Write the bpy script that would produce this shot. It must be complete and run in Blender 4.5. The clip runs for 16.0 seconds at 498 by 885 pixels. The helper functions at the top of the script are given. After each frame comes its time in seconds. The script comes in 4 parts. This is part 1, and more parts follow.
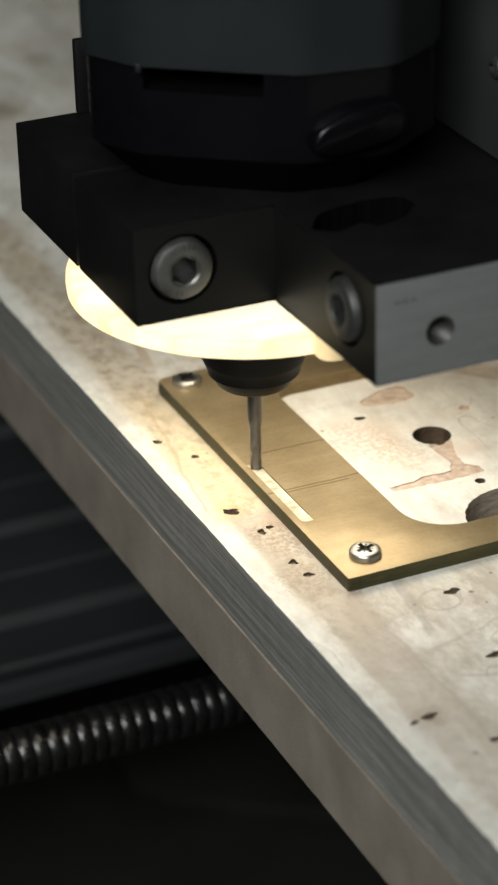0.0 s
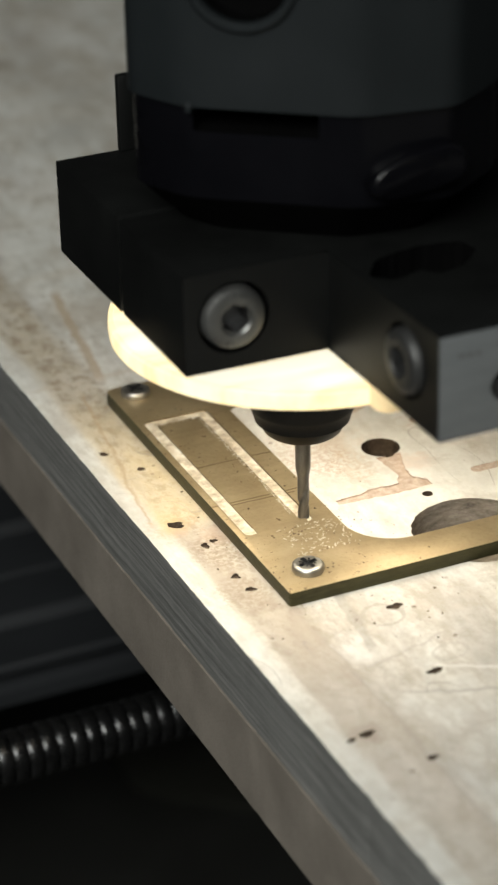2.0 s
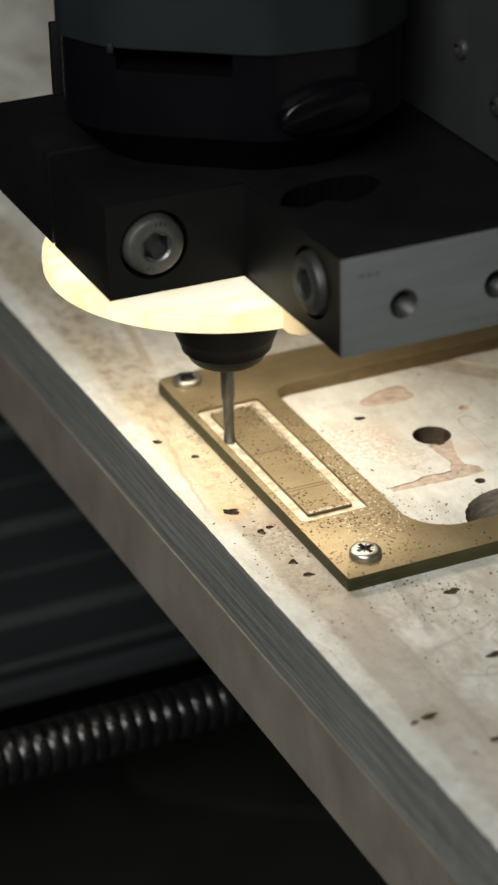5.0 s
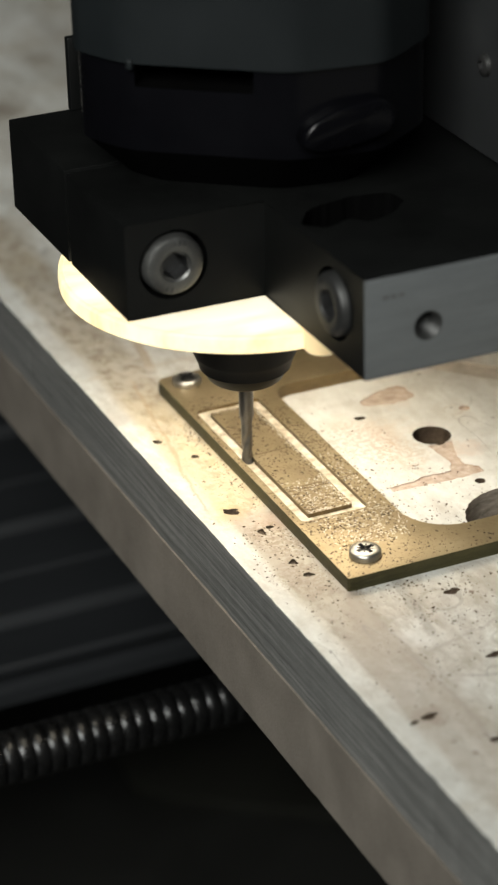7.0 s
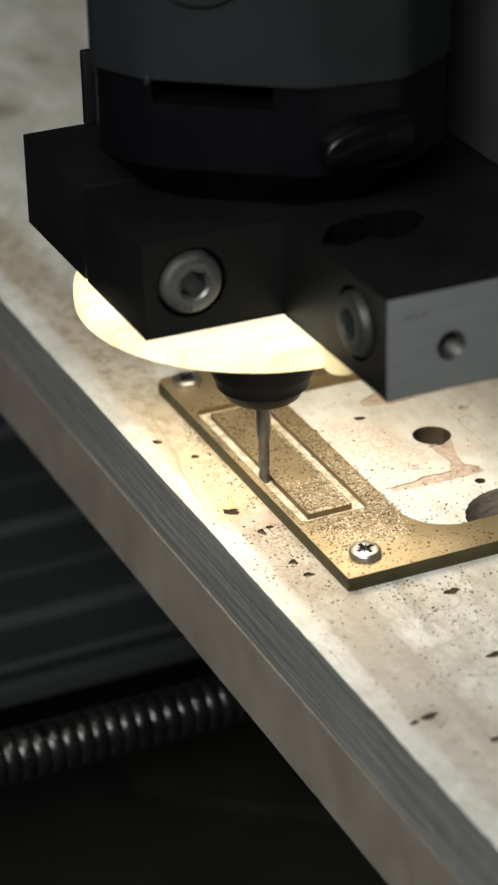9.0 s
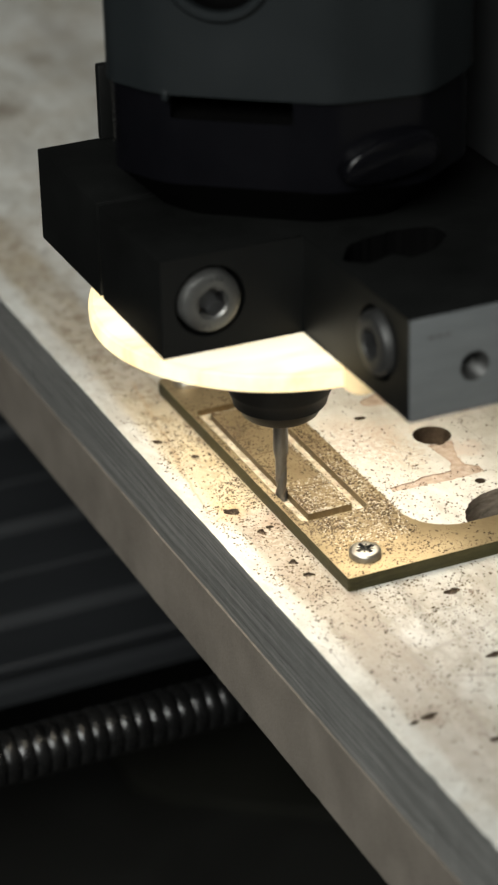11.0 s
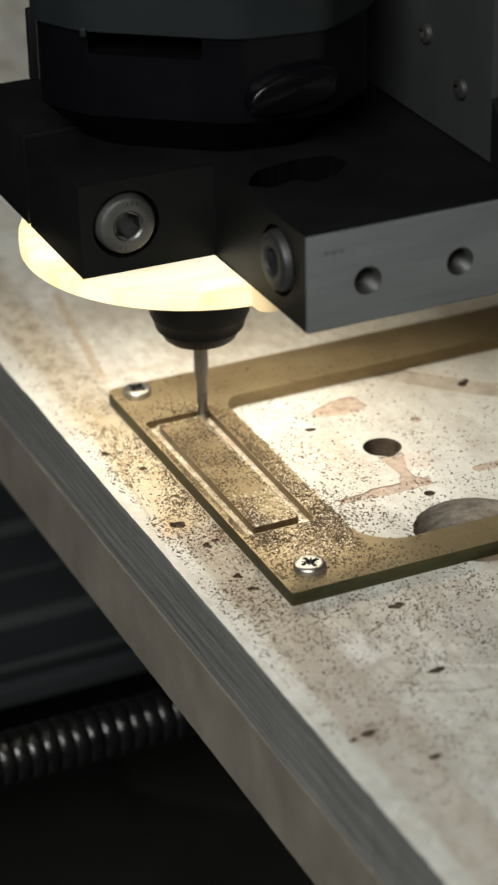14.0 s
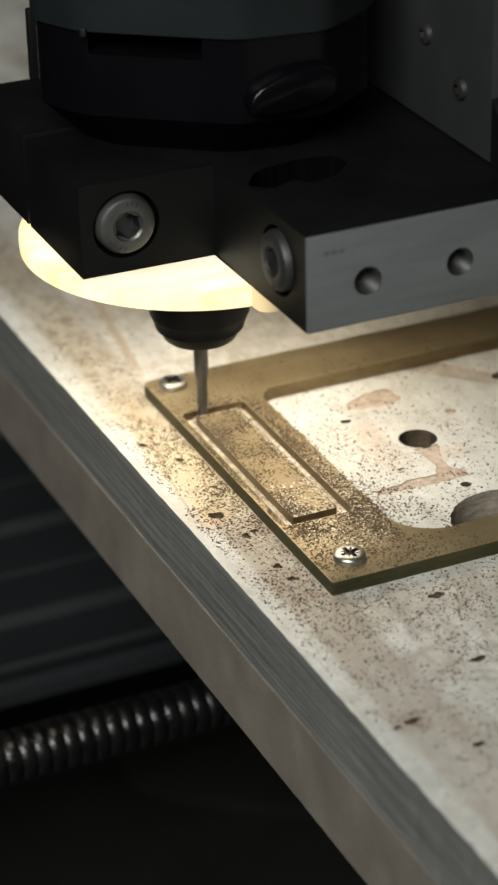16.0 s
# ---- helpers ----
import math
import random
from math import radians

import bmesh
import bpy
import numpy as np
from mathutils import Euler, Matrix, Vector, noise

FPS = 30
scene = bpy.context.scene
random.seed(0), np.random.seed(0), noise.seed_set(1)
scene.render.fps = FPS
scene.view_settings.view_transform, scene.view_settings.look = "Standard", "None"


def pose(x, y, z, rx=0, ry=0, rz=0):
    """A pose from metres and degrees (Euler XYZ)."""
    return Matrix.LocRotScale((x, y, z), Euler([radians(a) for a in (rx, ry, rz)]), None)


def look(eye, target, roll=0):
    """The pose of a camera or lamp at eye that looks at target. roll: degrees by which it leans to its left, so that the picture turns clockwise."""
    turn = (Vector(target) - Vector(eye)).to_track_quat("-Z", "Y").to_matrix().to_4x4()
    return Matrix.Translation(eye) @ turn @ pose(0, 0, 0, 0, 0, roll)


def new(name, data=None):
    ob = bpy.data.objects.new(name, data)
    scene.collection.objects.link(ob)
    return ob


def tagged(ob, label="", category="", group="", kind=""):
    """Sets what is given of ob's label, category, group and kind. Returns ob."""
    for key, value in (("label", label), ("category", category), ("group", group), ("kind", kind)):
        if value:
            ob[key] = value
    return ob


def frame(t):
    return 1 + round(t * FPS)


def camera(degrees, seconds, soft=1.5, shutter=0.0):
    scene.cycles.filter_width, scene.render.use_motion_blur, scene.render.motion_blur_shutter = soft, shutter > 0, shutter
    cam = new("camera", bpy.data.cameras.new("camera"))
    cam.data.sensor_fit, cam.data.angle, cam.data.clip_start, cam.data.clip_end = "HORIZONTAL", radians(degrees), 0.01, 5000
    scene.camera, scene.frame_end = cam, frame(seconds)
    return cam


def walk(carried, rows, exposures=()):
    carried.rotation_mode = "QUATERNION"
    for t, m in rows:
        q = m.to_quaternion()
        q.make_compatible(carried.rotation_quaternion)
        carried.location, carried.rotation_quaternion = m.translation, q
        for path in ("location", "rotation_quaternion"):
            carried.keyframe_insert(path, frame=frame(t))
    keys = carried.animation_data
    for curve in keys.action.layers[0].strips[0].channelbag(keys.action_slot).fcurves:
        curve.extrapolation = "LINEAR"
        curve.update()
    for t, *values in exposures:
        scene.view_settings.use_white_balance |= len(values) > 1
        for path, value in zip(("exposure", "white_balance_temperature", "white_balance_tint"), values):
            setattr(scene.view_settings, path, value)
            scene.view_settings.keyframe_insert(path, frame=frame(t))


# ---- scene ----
cam = camera(11.44, 16.0, soft=2.5)
EYE = Vector((-0.17564, -0.35497, 0.24098))
AIM = Vector((math.sin(radians(23.73)) * math.cos(radians(27.84)),
              math.cos(radians(23.73)) * math.cos(radians(27.84)), -math.sin(radians(27.84))))
STAND = look(EYE, EYE + AIM, -1.34)
walk(cam, [(0.0, STAND), (16.0, STAND)],
     [(0, 0.10), (0.5, 0.0), (1, -0.38), (1.5, -0.18), (2, 0.02), (2.5, 0.05), (3, 0.0), (5.3, -0.14), (5.5, -0.35), (6, -0.2), (6.5, 0.06), (7, 0.06), (7.5, -0.17), (8, -0.34),
      (8.5, 0.04), (9, 0.14), (11.5, 0.1), (12, -0.06), (12.5, 0.06), (13, 0.32), (13.5, 0.14), (14, 0.0), (14.5, 0.05), (15, 0.24), (15.5, 0.2), (16, -0.02)])
cam.data.dof.use_dof = True
cam.data.dof.focus_distance = 0.485
cam.data.dof.aperture_fstop = 27.0

# ---- light ----
world = bpy.data.worlds.new("workshop_air")
scene.world = world
world.use_nodes = True
world.node_tree.nodes["Background"].inputs[0].default_value = (0.75, 0.85, 1.0, 1)
world.node_tree.nodes["Background"].inputs[1].default_value = 0.006


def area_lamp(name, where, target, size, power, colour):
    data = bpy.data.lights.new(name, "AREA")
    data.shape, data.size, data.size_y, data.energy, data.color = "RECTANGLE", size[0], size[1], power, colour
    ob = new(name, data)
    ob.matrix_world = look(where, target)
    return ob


# unseen fill added front left for the room's light; no fixture stands there
area_lamp("unseen_front_fill", (-0.56, -0.60, 0.68), (0.0, -0.03, 0), (0.7, 0.4), 13.6, (0.97, 0.99, 0.95))

# ---- materials ----


def shader(name):
    m = bpy.data.materials.new(name)
    m.use_nodes = True
    nt = m.node_tree
    return m, nt, nt.nodes["Principled BSDF"]


def node(nt, kind, **values):
    n = nt.nodes.new(kind)
    for key, value in values.items():
        n.inputs[key].default_value = value
    return n


def coords(nt, scale=(1, 1, 1)):
    tc = nt.nodes.new("ShaderNodeTexCoord")
    mp = nt.nodes.new("ShaderNodeMapping")
    mp.inputs["Scale"].default_value = scale
    nt.links.new(tc.outputs["Object"], mp.inputs["Vector"])
    return mp.outputs["Vector"]


def grain(nt, scale, detail=4.0, stretch=(1, 1, 1), rough=0.6):
    n = node(nt, "ShaderNodeTexNoise", Scale=scale, Detail=detail, Roughness=rough)
    nt.links.new(coords(nt, stretch), n.inputs["Vector"])
    return n.outputs["Fac"]


def ramp(nt, fac, stops):
    r = nt.nodes.new("ShaderNodeValToRGB")
    e = r.color_ramp.elements
    while len(e) < len(stops):
        e.new(0.5)
    for el, (pos, col) in zip(e, stops):
        el.position = pos
        el.color = (*col, 1) if len(col) == 3 else col
    nt.links.new(fac, r.inputs["Fac"])
    return r.outputs["Color"]


def grey(v):
    return (v, v, v)


def blend(nt, fac, a, b, mode="MIX"):
    m = nt.nodes.new("ShaderNodeMix")
    m.data_type, m.blend_type = "RGBA", mode
    for sock, v in ((m.inputs[0], fac), (m.inputs[6], a), (m.inputs[7], b)):
        if isinstance(v, (int, float)):
            sock.default_value = v
        elif isinstance(v, tuple):
            sock.default_value = (*v, 1)
        else:
            nt.links.new(v, sock)
    return m.outputs[2]


def calc(nt, op, a, b=0.0, c=0.0):
    m = nt.nodes.new("ShaderNodeMath")
    m.operation = op
    for sock, v in zip(m.inputs, (a, b, c)):
        if isinstance(v, (int, float)):
            sock.default_value = v
        else:
            nt.links.new(v, sock)
    return m.outputs[0]


def relief(nt, bsdf, height, strength=0.3, distance=0.0003):
    b = nt.nodes.new("ShaderNodeBump")
    b.inputs["Strength"].default_value = strength
    b.inputs["Distance"].default_value = distance
    nt.links.new(height, b.inputs["Height"])
    nt.links.new(b.outputs["Normal"], bsdf.inputs["Normal"])


def worn(name, dark, light, rough=0.45, metal=0.0, scale=60, fine=900, bump=0.15, stretch=(1, 1, 1), spread=0.12, spec=0.5):
    """A surface with stains at one scale and grain at another."""
    m, nt, b = shader(name)
    big = grain(nt, scale, 5, stretch)
    small = grain(nt, fine, 3, stretch)
    mixed = calc(nt, "ADD", calc(nt, "MULTIPLY", big, 0.7), calc(nt, "MULTIPLY", small, 0.3))
    nt.links.new(ramp(nt, mixed, [(0.32, dark), (0.68, light)]), b.inputs["Base Color"])
    nt.links.new(calc(nt, "MULTIPLY_ADD", big, spread * 2, rough - spread), b.inputs["Roughness"])
    b.inputs["Metallic"].default_value = metal
    b.inputs["Specular IOR Level"].default_value = spec
    if bump:
        relief(nt, b, small, bump)
    return m


BLACK = worn("black_anodised_aluminium", (0.0026, 0.0028, 0.0027), (0.0056, 0.006, 0.0057), 0.46, 0.0, 50, 1500, 0.08, spec=0.2)
MOTOR_UP = worn("dark_grey_moulded_plastic", (0.0062, 0.008, 0.0087), (0.0098, 0.012, 0.013), 0.5, 0.0, 40, 2500, 0.08, spec=0.22)
MOTOR_LOW = worn("glossy_black_plastic", (0.0014, 0.0014, 0.002), (0.003, 0.003, 0.004), 0.3, 0.0, 40, 1200, 0.03, spec=0.18)
# near-black that puts shade into the colour of slots, holes and skirt
SHADE_BLACK = worn("shade_black", grey(0.0008), grey(0.002), 0.85, 0.0, 60, 900, 0.0, spec=0.03)
GREY_FACE = worn("grey_machined_aluminium", (0.10, 0.107, 0.11), (0.135, 0.142, 0.145), 0.5, 0.25, 60, 600, 0.08, (1, 1, 8))
STEEL = worn("dull_bolt_steel", (0.10, 0.10, 0.097), (0.21, 0.21, 0.20), 0.42, 0.85, 150, 2500, 0.12)
SOCKET = worn("dark_bolt_socket", (0.05, 0.05, 0.05), (0.12, 0.12, 0.12), 0.4, 0.85, 150, 2500, 0.1)
CARBIDE = worn("ground_carbide", (0.11, 0.105, 0.10), (0.20, 0.195, 0.185), 0.36, 0.9, 200, 2500, 0.06, (1, 1, 0.2))
NUT = worn("black_oxide_steel", grey(0.003), grey(0.006), 0.42, 0.0, 120, 2500, 0.05, spec=0.07)
MARK = worn("faint_dark_stamp", grey(0.06), grey(0.09), 0.6, 0.1, 200, 2500, 0.0)
# darker copy of the bolt steel for the second bolt, screws and threads
DULL = worn("darker_bolt_steel", (0.034, 0.034, 0.033), (0.07, 0.07, 0.068), 0.5, 0.7, 150, 2500, 0.12)
CARRIER = worn("dark_grey_painted_plate", (0.018, 0.019, 0.0195), (0.031, 0.032, 0.0325), 0.5, 0.0, 40, 1500, 0.06, spec=0.3)
ZINC = worn("zinc_plated_steel", (0.36, 0.345, 0.31), (0.55, 0.53, 0.48), 0.36, 0.95, 300, 3000, 0.08)
HOSE = worn("black_rubber", grey(0.0025), grey(0.007), 0.27, 0.0, 140, 900, 0.45, spec=0.45, spread=0.16)
FRAME = worn("dark_grey_extrusion", (0.009, 0.010, 0.0112), (0.0165, 0.018, 0.02), 0.58, 0.0, 30, 800, 0.05, (0.1, 1, 1), spec=0.35)
COVER = worn("dull_olive_cover", (0.011, 0.0112, 0.0088), (0.018, 0.018, 0.0145), 0.8, 0.0, 25, 600, 0.05, spec=0.1)
TRAY = worn("black_base_plate", (0.006, 0.006, 0.005), (0.013, 0.013, 0.011), 0.6, 0.0, 25, 600, 0.05)
LOWER = worn("brown_grey_fibreboard", (0.122, 0.106, 0.089), (0.205, 0.18, 0.152), 0.75, 0.0, 60, 1600, 0.4, spec=0.2)
WALL = worn("grey_drilled_wood", (0.12, 0.10, 0.08), (0.36, 0.31, 0.25), 0.8, 0.0, 300, 1500, 0.5, (1, 1, 3), spec=0.1)
# dark brown lining for drilled holes and the smudged pits in the paint
PIT = worn("dark_brown_recess", (0.028, 0.02, 0.014), (0.115, 0.083, 0.057), 0.8, 0.0, 300, 2000, 0.3, spec=0.1)
SLOT = worn("pinkish_routed_wood", (0.34, 0.245, 0.18), (0.62, 0.52, 0.43), 0.75, 0.0, 520, 2000, 0.5, spec=0.1)
TRENCH = worn("greyed_routed_wood", (0.36, 0.31, 0.25), (0.60, 0.54, 0.46), 0.75, 0.0, 160, 1500, 0.4, spec=0.1)
# walls of the same cut brass, their shade put into a darker colour
GROOVE_SHADE = worn("shaded_groove_wall_brass", (0.10, 0.072, 0.038), (0.21, 0.155, 0.085), 0.42, 0.85, 500, 2500, 0.15, (1, 1, 0.2))
PLASTER = worn("grey_plaster", grey(0.14), grey(0.18), 0.8, 0.0, 2, 60, 0.1)
CONCRETE = worn("concrete", grey(0.14), grey(0.2), 0.8, 0.0, 2, 60, 0.1)


def paint_material():
    """Worn white paint on the bed: grey rubs, brown stains, scratches and specks."""
    m, nt, b = shader("worn_white_bed_paint")
    sep = nt.nodes.new("ShaderNodeSeparateXYZ")
    nt.links.new(coords(nt), sep.inputs[0])
    x, y = sep.outputs[0], sep.outputs[1]
    cloud = grain(nt, 26, 7)
    base = ramp(nt, cloud, [(0.3, (0.48, 0.475, 0.44)), (0.48, (0.64, 0.635, 0.59)), (0.7, (0.75, 0.745, 0.71))])
    rub = ramp(nt, grain(nt, 55, 6, (1, 0.18, 1)), [(0.5, grey(0)), (0.66, grey(1))])
    base = blend(nt, calc(nt, "MULTIPLY", rub, 0.6), base, (0.36, 0.34, 0.31))
    cross = ramp(nt, grain(nt, 48, 5, (0.2, 1, 1)), [(0.56, grey(0)), (0.68, grey(1))])
    base = blend(nt, calc(nt, "MULTIPLY", cross, 0.4), base, (0.47, 0.40, 0.31))
    tan = ramp(nt, grain(nt, 34, 8, (1, 0.6, 1), 0.7), [(0.46, grey(0)), (0.64, grey(1))])
    base = blend(nt, calc(nt, "MULTIPLY", tan, 0.32), base, (0.46, 0.39, 0.29))
    # a worn strip beside the plate, where bare wood shows
    band = nt.nodes.new("ShaderNodeMapRange")
    band.interpolation_type = "SMOOTHSTEP"
    for k, v in (("From Min", 0.0066), ("From Max", 0.0044), ("To Min", 0.0), ("To Max", 1.0)):
        band.inputs[k].default_value = v
    wob = calc(nt, "MULTIPLY", calc(nt, "SUBTRACT", grain(nt, 70, 7, (1, 0.35, 1), 0.7), 0.5), 0.0065)
    nt.links.new(calc(nt, "ADD", calc(nt, "ABSOLUTE", calc(nt, "ADD", x, 0.0030)), wob), band.inputs["Value"])
    stain = calc(nt, "MULTIPLY", band.outputs[0], ramp(nt, grain(nt, 90, 6, (1, 0.5, 1)), [(0.30, grey(0.2)), (0.60, grey(1))]))
    beside = nt.nodes.new("ShaderNodeMapRange")
    beside.interpolation_type = "SMOOTHSTEP"
    for k, v in (("From Min", -0.030), ("From Max", 0.004), ("To Min", 0.0), ("To Max", 1.0)):
        beside.inputs[k].default_value = v
    nt.links.new(y, beside.inputs["Value"])
    wide = nt.nodes.new("ShaderNodeMapRange")
    wide.interpolation_type = "SMOOTHSTEP"
    for k, v in (("From Min", 0.0075), ("From Max", 0.0035), ("To Min", 0.0), ("To Max", 1.0)):
        wide.inputs[k].default_value = v
    nt.links.new(calc(nt, "ADD", calc(nt, "ABSOLUTE", calc(nt, "ADD", x, 0.0042)), wob), wide.inputs["Value"])
    base = blend(nt, calc(nt, "MULTIPLY", stain, 0.36), base, (0.38, 0.33, 0.26))
    soaked = calc(nt, "MULTIPLY", calc(nt, "MULTIPLY", wide.outputs[0], beside.outputs[0]), ramp(nt, grain(nt, 120, 7, (1, 0.45, 1), 0.7), [(0.30, grey(0.35)), (0.60, grey(1))]))
    base = blend(nt, calc(nt, "MULTIPLY", soaked, 0.5), base, (0.42, 0.33, 0.19))
    soak = calc(nt, "MULTIPLY", band.outputs[0], ramp(nt, grain(nt, 330, 8, (1, 0.7, 1), 0.75), [(0.48, grey(0)), (0.60, grey(1))]))
    base = blend(nt, calc(nt, "MULTIPLY", soak, calc(nt, "MULTIPLY_ADD", beside.outputs[0], 0.4, 0.3)), base, (0.20, 0.135, 0.075))
    # ground-in dirt in the grain
    dirt = ramp(nt, grain(nt, 380, 9, (1, 0.55, 1), 0.78), [(0.40, grey(0)), (0.62, grey(1))])
    base = blend(nt, calc(nt, "MULTIPLY", dirt, calc(nt, "MULTIPLY_ADD", tan, 0.35, 0.34)), base, (0.27, 0.225, 0.17))
    # peeled patches round the drilled holes; the near-white one paints a specular glint
    for cx, cy, r, col, amount in ((0.0432, 0.0681, 0.0052, (0.46, 0.34, 0.23), 0.7), (0.0345, 0.0545, 0.0075, (0.50, 0.38, 0.27), 0.6),
                                   (0.047, 0.0405, 0.0048, (0.52, 0.36, 0.27), 0.75), (0.0280, 0.062, 0.0050, (0.50, 0.40, 0.30), 0.5),
                                   (-0.0085, 0.0365, 0.0050, (0.50, 0.31, 0.15), 0.7), (-0.006, 0.0385, 0.0035, (0.24, 0.16, 0.095), 0.7), (-0.002, 0.031, 0.004, (0.42, 0.26, 0.16), 0.5),
                                   (0.003, -0.018, 0.006, (0.80, 0.80, 0.77), 0.35), (-0.006, -0.043, 0.004, (0.24, 0.18, 0.13), 0.6),
                                   (0.0275, 0.276, 0.008, (0.20, 0.16, 0.12), 0.75), (0.052, 0.312, 0.007, (0.26, 0.21, 0.16), 0.7),
                                   (0.018, 0.138, 0.012, (0.40, 0.35, 0.29), 0.5)):
        dx = calc(nt, "SUBTRACT", x, cx)
        dy = calc(nt, "SUBTRACT", y, cy)
        dist = calc(nt, "SQRT", calc(nt, "ADD", calc(nt, "MULTIPLY", dx, dx), calc(nt, "MULTIPLY", dy, dy)))
        edge = calc(nt, "ADD", dist, calc(nt, "MULTIPLY", calc(nt, "SUBTRACT", grain(nt, 300, 7, (1, 1, 1), 0.75), 0.5), r * 3.2))
        mask = calc(nt, "MULTIPLY", calc(nt, "MINIMUM", 1.0, calc(nt, "MAXIMUM", 0.0, calc(nt, "MULTIPLY", calc(nt, "SUBTRACT", r, edge), 1.6 / r))), amount)
        base = blend(nt, mask, base, col)
    # scuffs and smears in the paint
    scuff = ramp(nt, grain(nt, 130, 7, (1, 0.32, 1), 0.7), [(0.53, grey(0)), (0.59, grey(1))])
    base = blend(nt, calc(nt, "MULTIPLY", scuff, 0.44), base, (0.36, 0.315, 0.25))
    smear = ramp(nt, grain(nt, 80, 7, (0.4, 1, 1), 0.72), [(0.56, grey(0)), (0.62, grey(1))])
    base = blend(nt, calc(nt, "MULTIPLY", smear, 0.42), base, (0.38, 0.34, 0.29))
    # old tape: a veil with a sharp inner border, a clean strip outside it, and lines of glue
    def span(v, lo, hi, soft_lo, soft_hi):
        up = nt.nodes.new("ShaderNodeMapRange")
        down = nt.nodes.new("ShaderNodeMapRange")
        for m_, f0, f1 in ((up, lo - soft_lo, lo + soft_lo), (down, hi + soft_hi, hi - soft_hi)):
            m_.inputs["From Min"].default_value, m_.inputs["From Max"].default_value = f0, f1
            nt.links.new(v, m_.inputs["Value"])
        return calc(nt, "MULTIPLY", up.outputs[0], down.outputs[0])

    ragged = calc(nt, "MULTIPLY", calc(nt, "SUBTRACT", grain(nt, 160, 6, (1, 0.4, 1), 0.7), 0.5), 0.004)
    xr, yr = calc(nt, "ADD", x, ragged), calc(nt, "ADD", y, ragged)
    patchy = ramp(nt, grain(nt, 75, 6, (1, 0.4, 1), 0.65), [(0.34, grey(0.25)), (0.58, grey(1))])
    veil = calc(nt, "MULTIPLY", calc(nt, "MULTIPLY", span(xr, -0.0090, 0.0008, 0.0005, 0.0003), span(yr, -0.3, 0.037, 0.01, 0.002)), patchy)
    base = blend(nt, calc(nt, "MULTIPLY", veil, 0.68), base, (0.38, 0.325, 0.27))
    yellowed = calc(nt, "MULTIPLY", calc(nt, "MULTIPLY", span(xr, -0.0105, 0.002, 0.0008, 0.001), span(yr, 0.036, 0.085, 0.002, 0.014)), patchy)
    base = blend(nt, calc(nt, "MULTIPLY", yellowed, 0.62), base, (0.60, 0.48, 0.27))
    # whitening in the plate's opening puts the bright light there into the paint
    inside = calc(nt, "MULTIPLY", span(xr, 0.021, 0.111, 0.001, 0.001), span(yr, 0.010, 0.080, 0.001, 0.001))
    base = blend(nt, calc(nt, "MULTIPLY", inside, calc(nt, "MULTIPLY", patchy, 0.42)), base, (0.80, 0.79, 0.74))
    clean = calc(nt, "MULTIPLY", span(xr, -0.03, -0.0096, 0.001, 0.0007), patchy)
    base = blend(nt, calc(nt, "MULTIPLY", clean, 0.22), base, (0.68, 0.69, 0.67))
    lean = calc(nt, "SUBTRACT", xr, calc(nt, "MULTIPLY", y, 0.14))
    for v_, (lo, hi), (y0, y1), col, amount in ((lean, (0.0092, 0.0112), (-0.0195, 0.002), (0.30, 0.27, 0.23), 0.6),
                                                (xr, (0.0005, 0.0012), (-0.09, -0.012), (0.34, 0.30, 0.26), 0.55),
                                                (lean, (-0.0125, -0.0105), (0.104, 0.152), (0.40, 0.31, 0.21), 0.75),
                                                (lean, (-0.0175, -0.0168), (0.04, 0.1), (0.36, 0.25, 0.14), 0.6)):
        base = blend(nt, calc(nt, "MULTIPLY", calc(nt, "MULTIPLY", span(v_, lo, hi, 0.0003, 0.0003), span(yr, y0, y1, 0.002, 0.002)), amount), base, col)
    for v_, (lo, hi), (x0, x1), col, amount in ((calc(nt, "ADD", yr, calc(nt, "MULTIPLY", x, 0.6)), (-0.0205, -0.0195), (0.014, 0.03), (0.78, 0.78, 0.76), 0.4),
                                                (calc(nt, "ADD", yr, calc(nt, "MULTIPLY", x, 0.4)), (-0.0326, -0.0316), (0.006, 0.03), (0.33, 0.30, 0.27), 0.6),
                                                (calc(nt, "SUBTRACT", yr, calc(nt, "MULTIPLY", x, 0.25)), (-0.0262, -0.0254), (0.002, 0.022), (0.36, 0.32, 0.28), 0.5),
                                                (yr, (0.1045, 0.1062), (-0.012, 0.09), (0.50, 0.44, 0.36), 0.5)):
        base = blend(nt, calc(nt, "MULTIPLY", calc(nt, "MULTIPLY", span(v_, lo, hi, 0.0002, 0.0002), span(xr, x0, x1, 0.002, 0.002)), amount), base, col)
    # ring-shaped scrapes, and paint rubbed through to pink wood in fine crumbs
    for cx, cy, rx, ry, col in ((0.0142, -0.0100, 0.0040, 0.0036, (0.25, 0.22, 0.18)), (0.0195, -0.0262, 0.0034, 0.0022, (0.34, 0.31, 0.27)),
                                (0.0532, 0.0570, 0.0020, 0.0019, (0.40, 0.30, 0.20)), (0.0060, 0.020, 0.003, 0.004, (0.36, 0.26, 0.15))):
        dx = calc(nt, "DIVIDE", calc(nt, "SUBTRACT", xr, cx), rx)
        dy = calc(nt, "DIVIDE", calc(nt, "SUBTRACT", yr, cy), ry)
        gap = calc(nt, "ABSOLUTE", calc(nt, "SUBTRACT", calc(nt, "ADD", calc(nt, "MULTIPLY", dx, dx), calc(nt, "MULTIPLY", dy, dy)), 1.0))
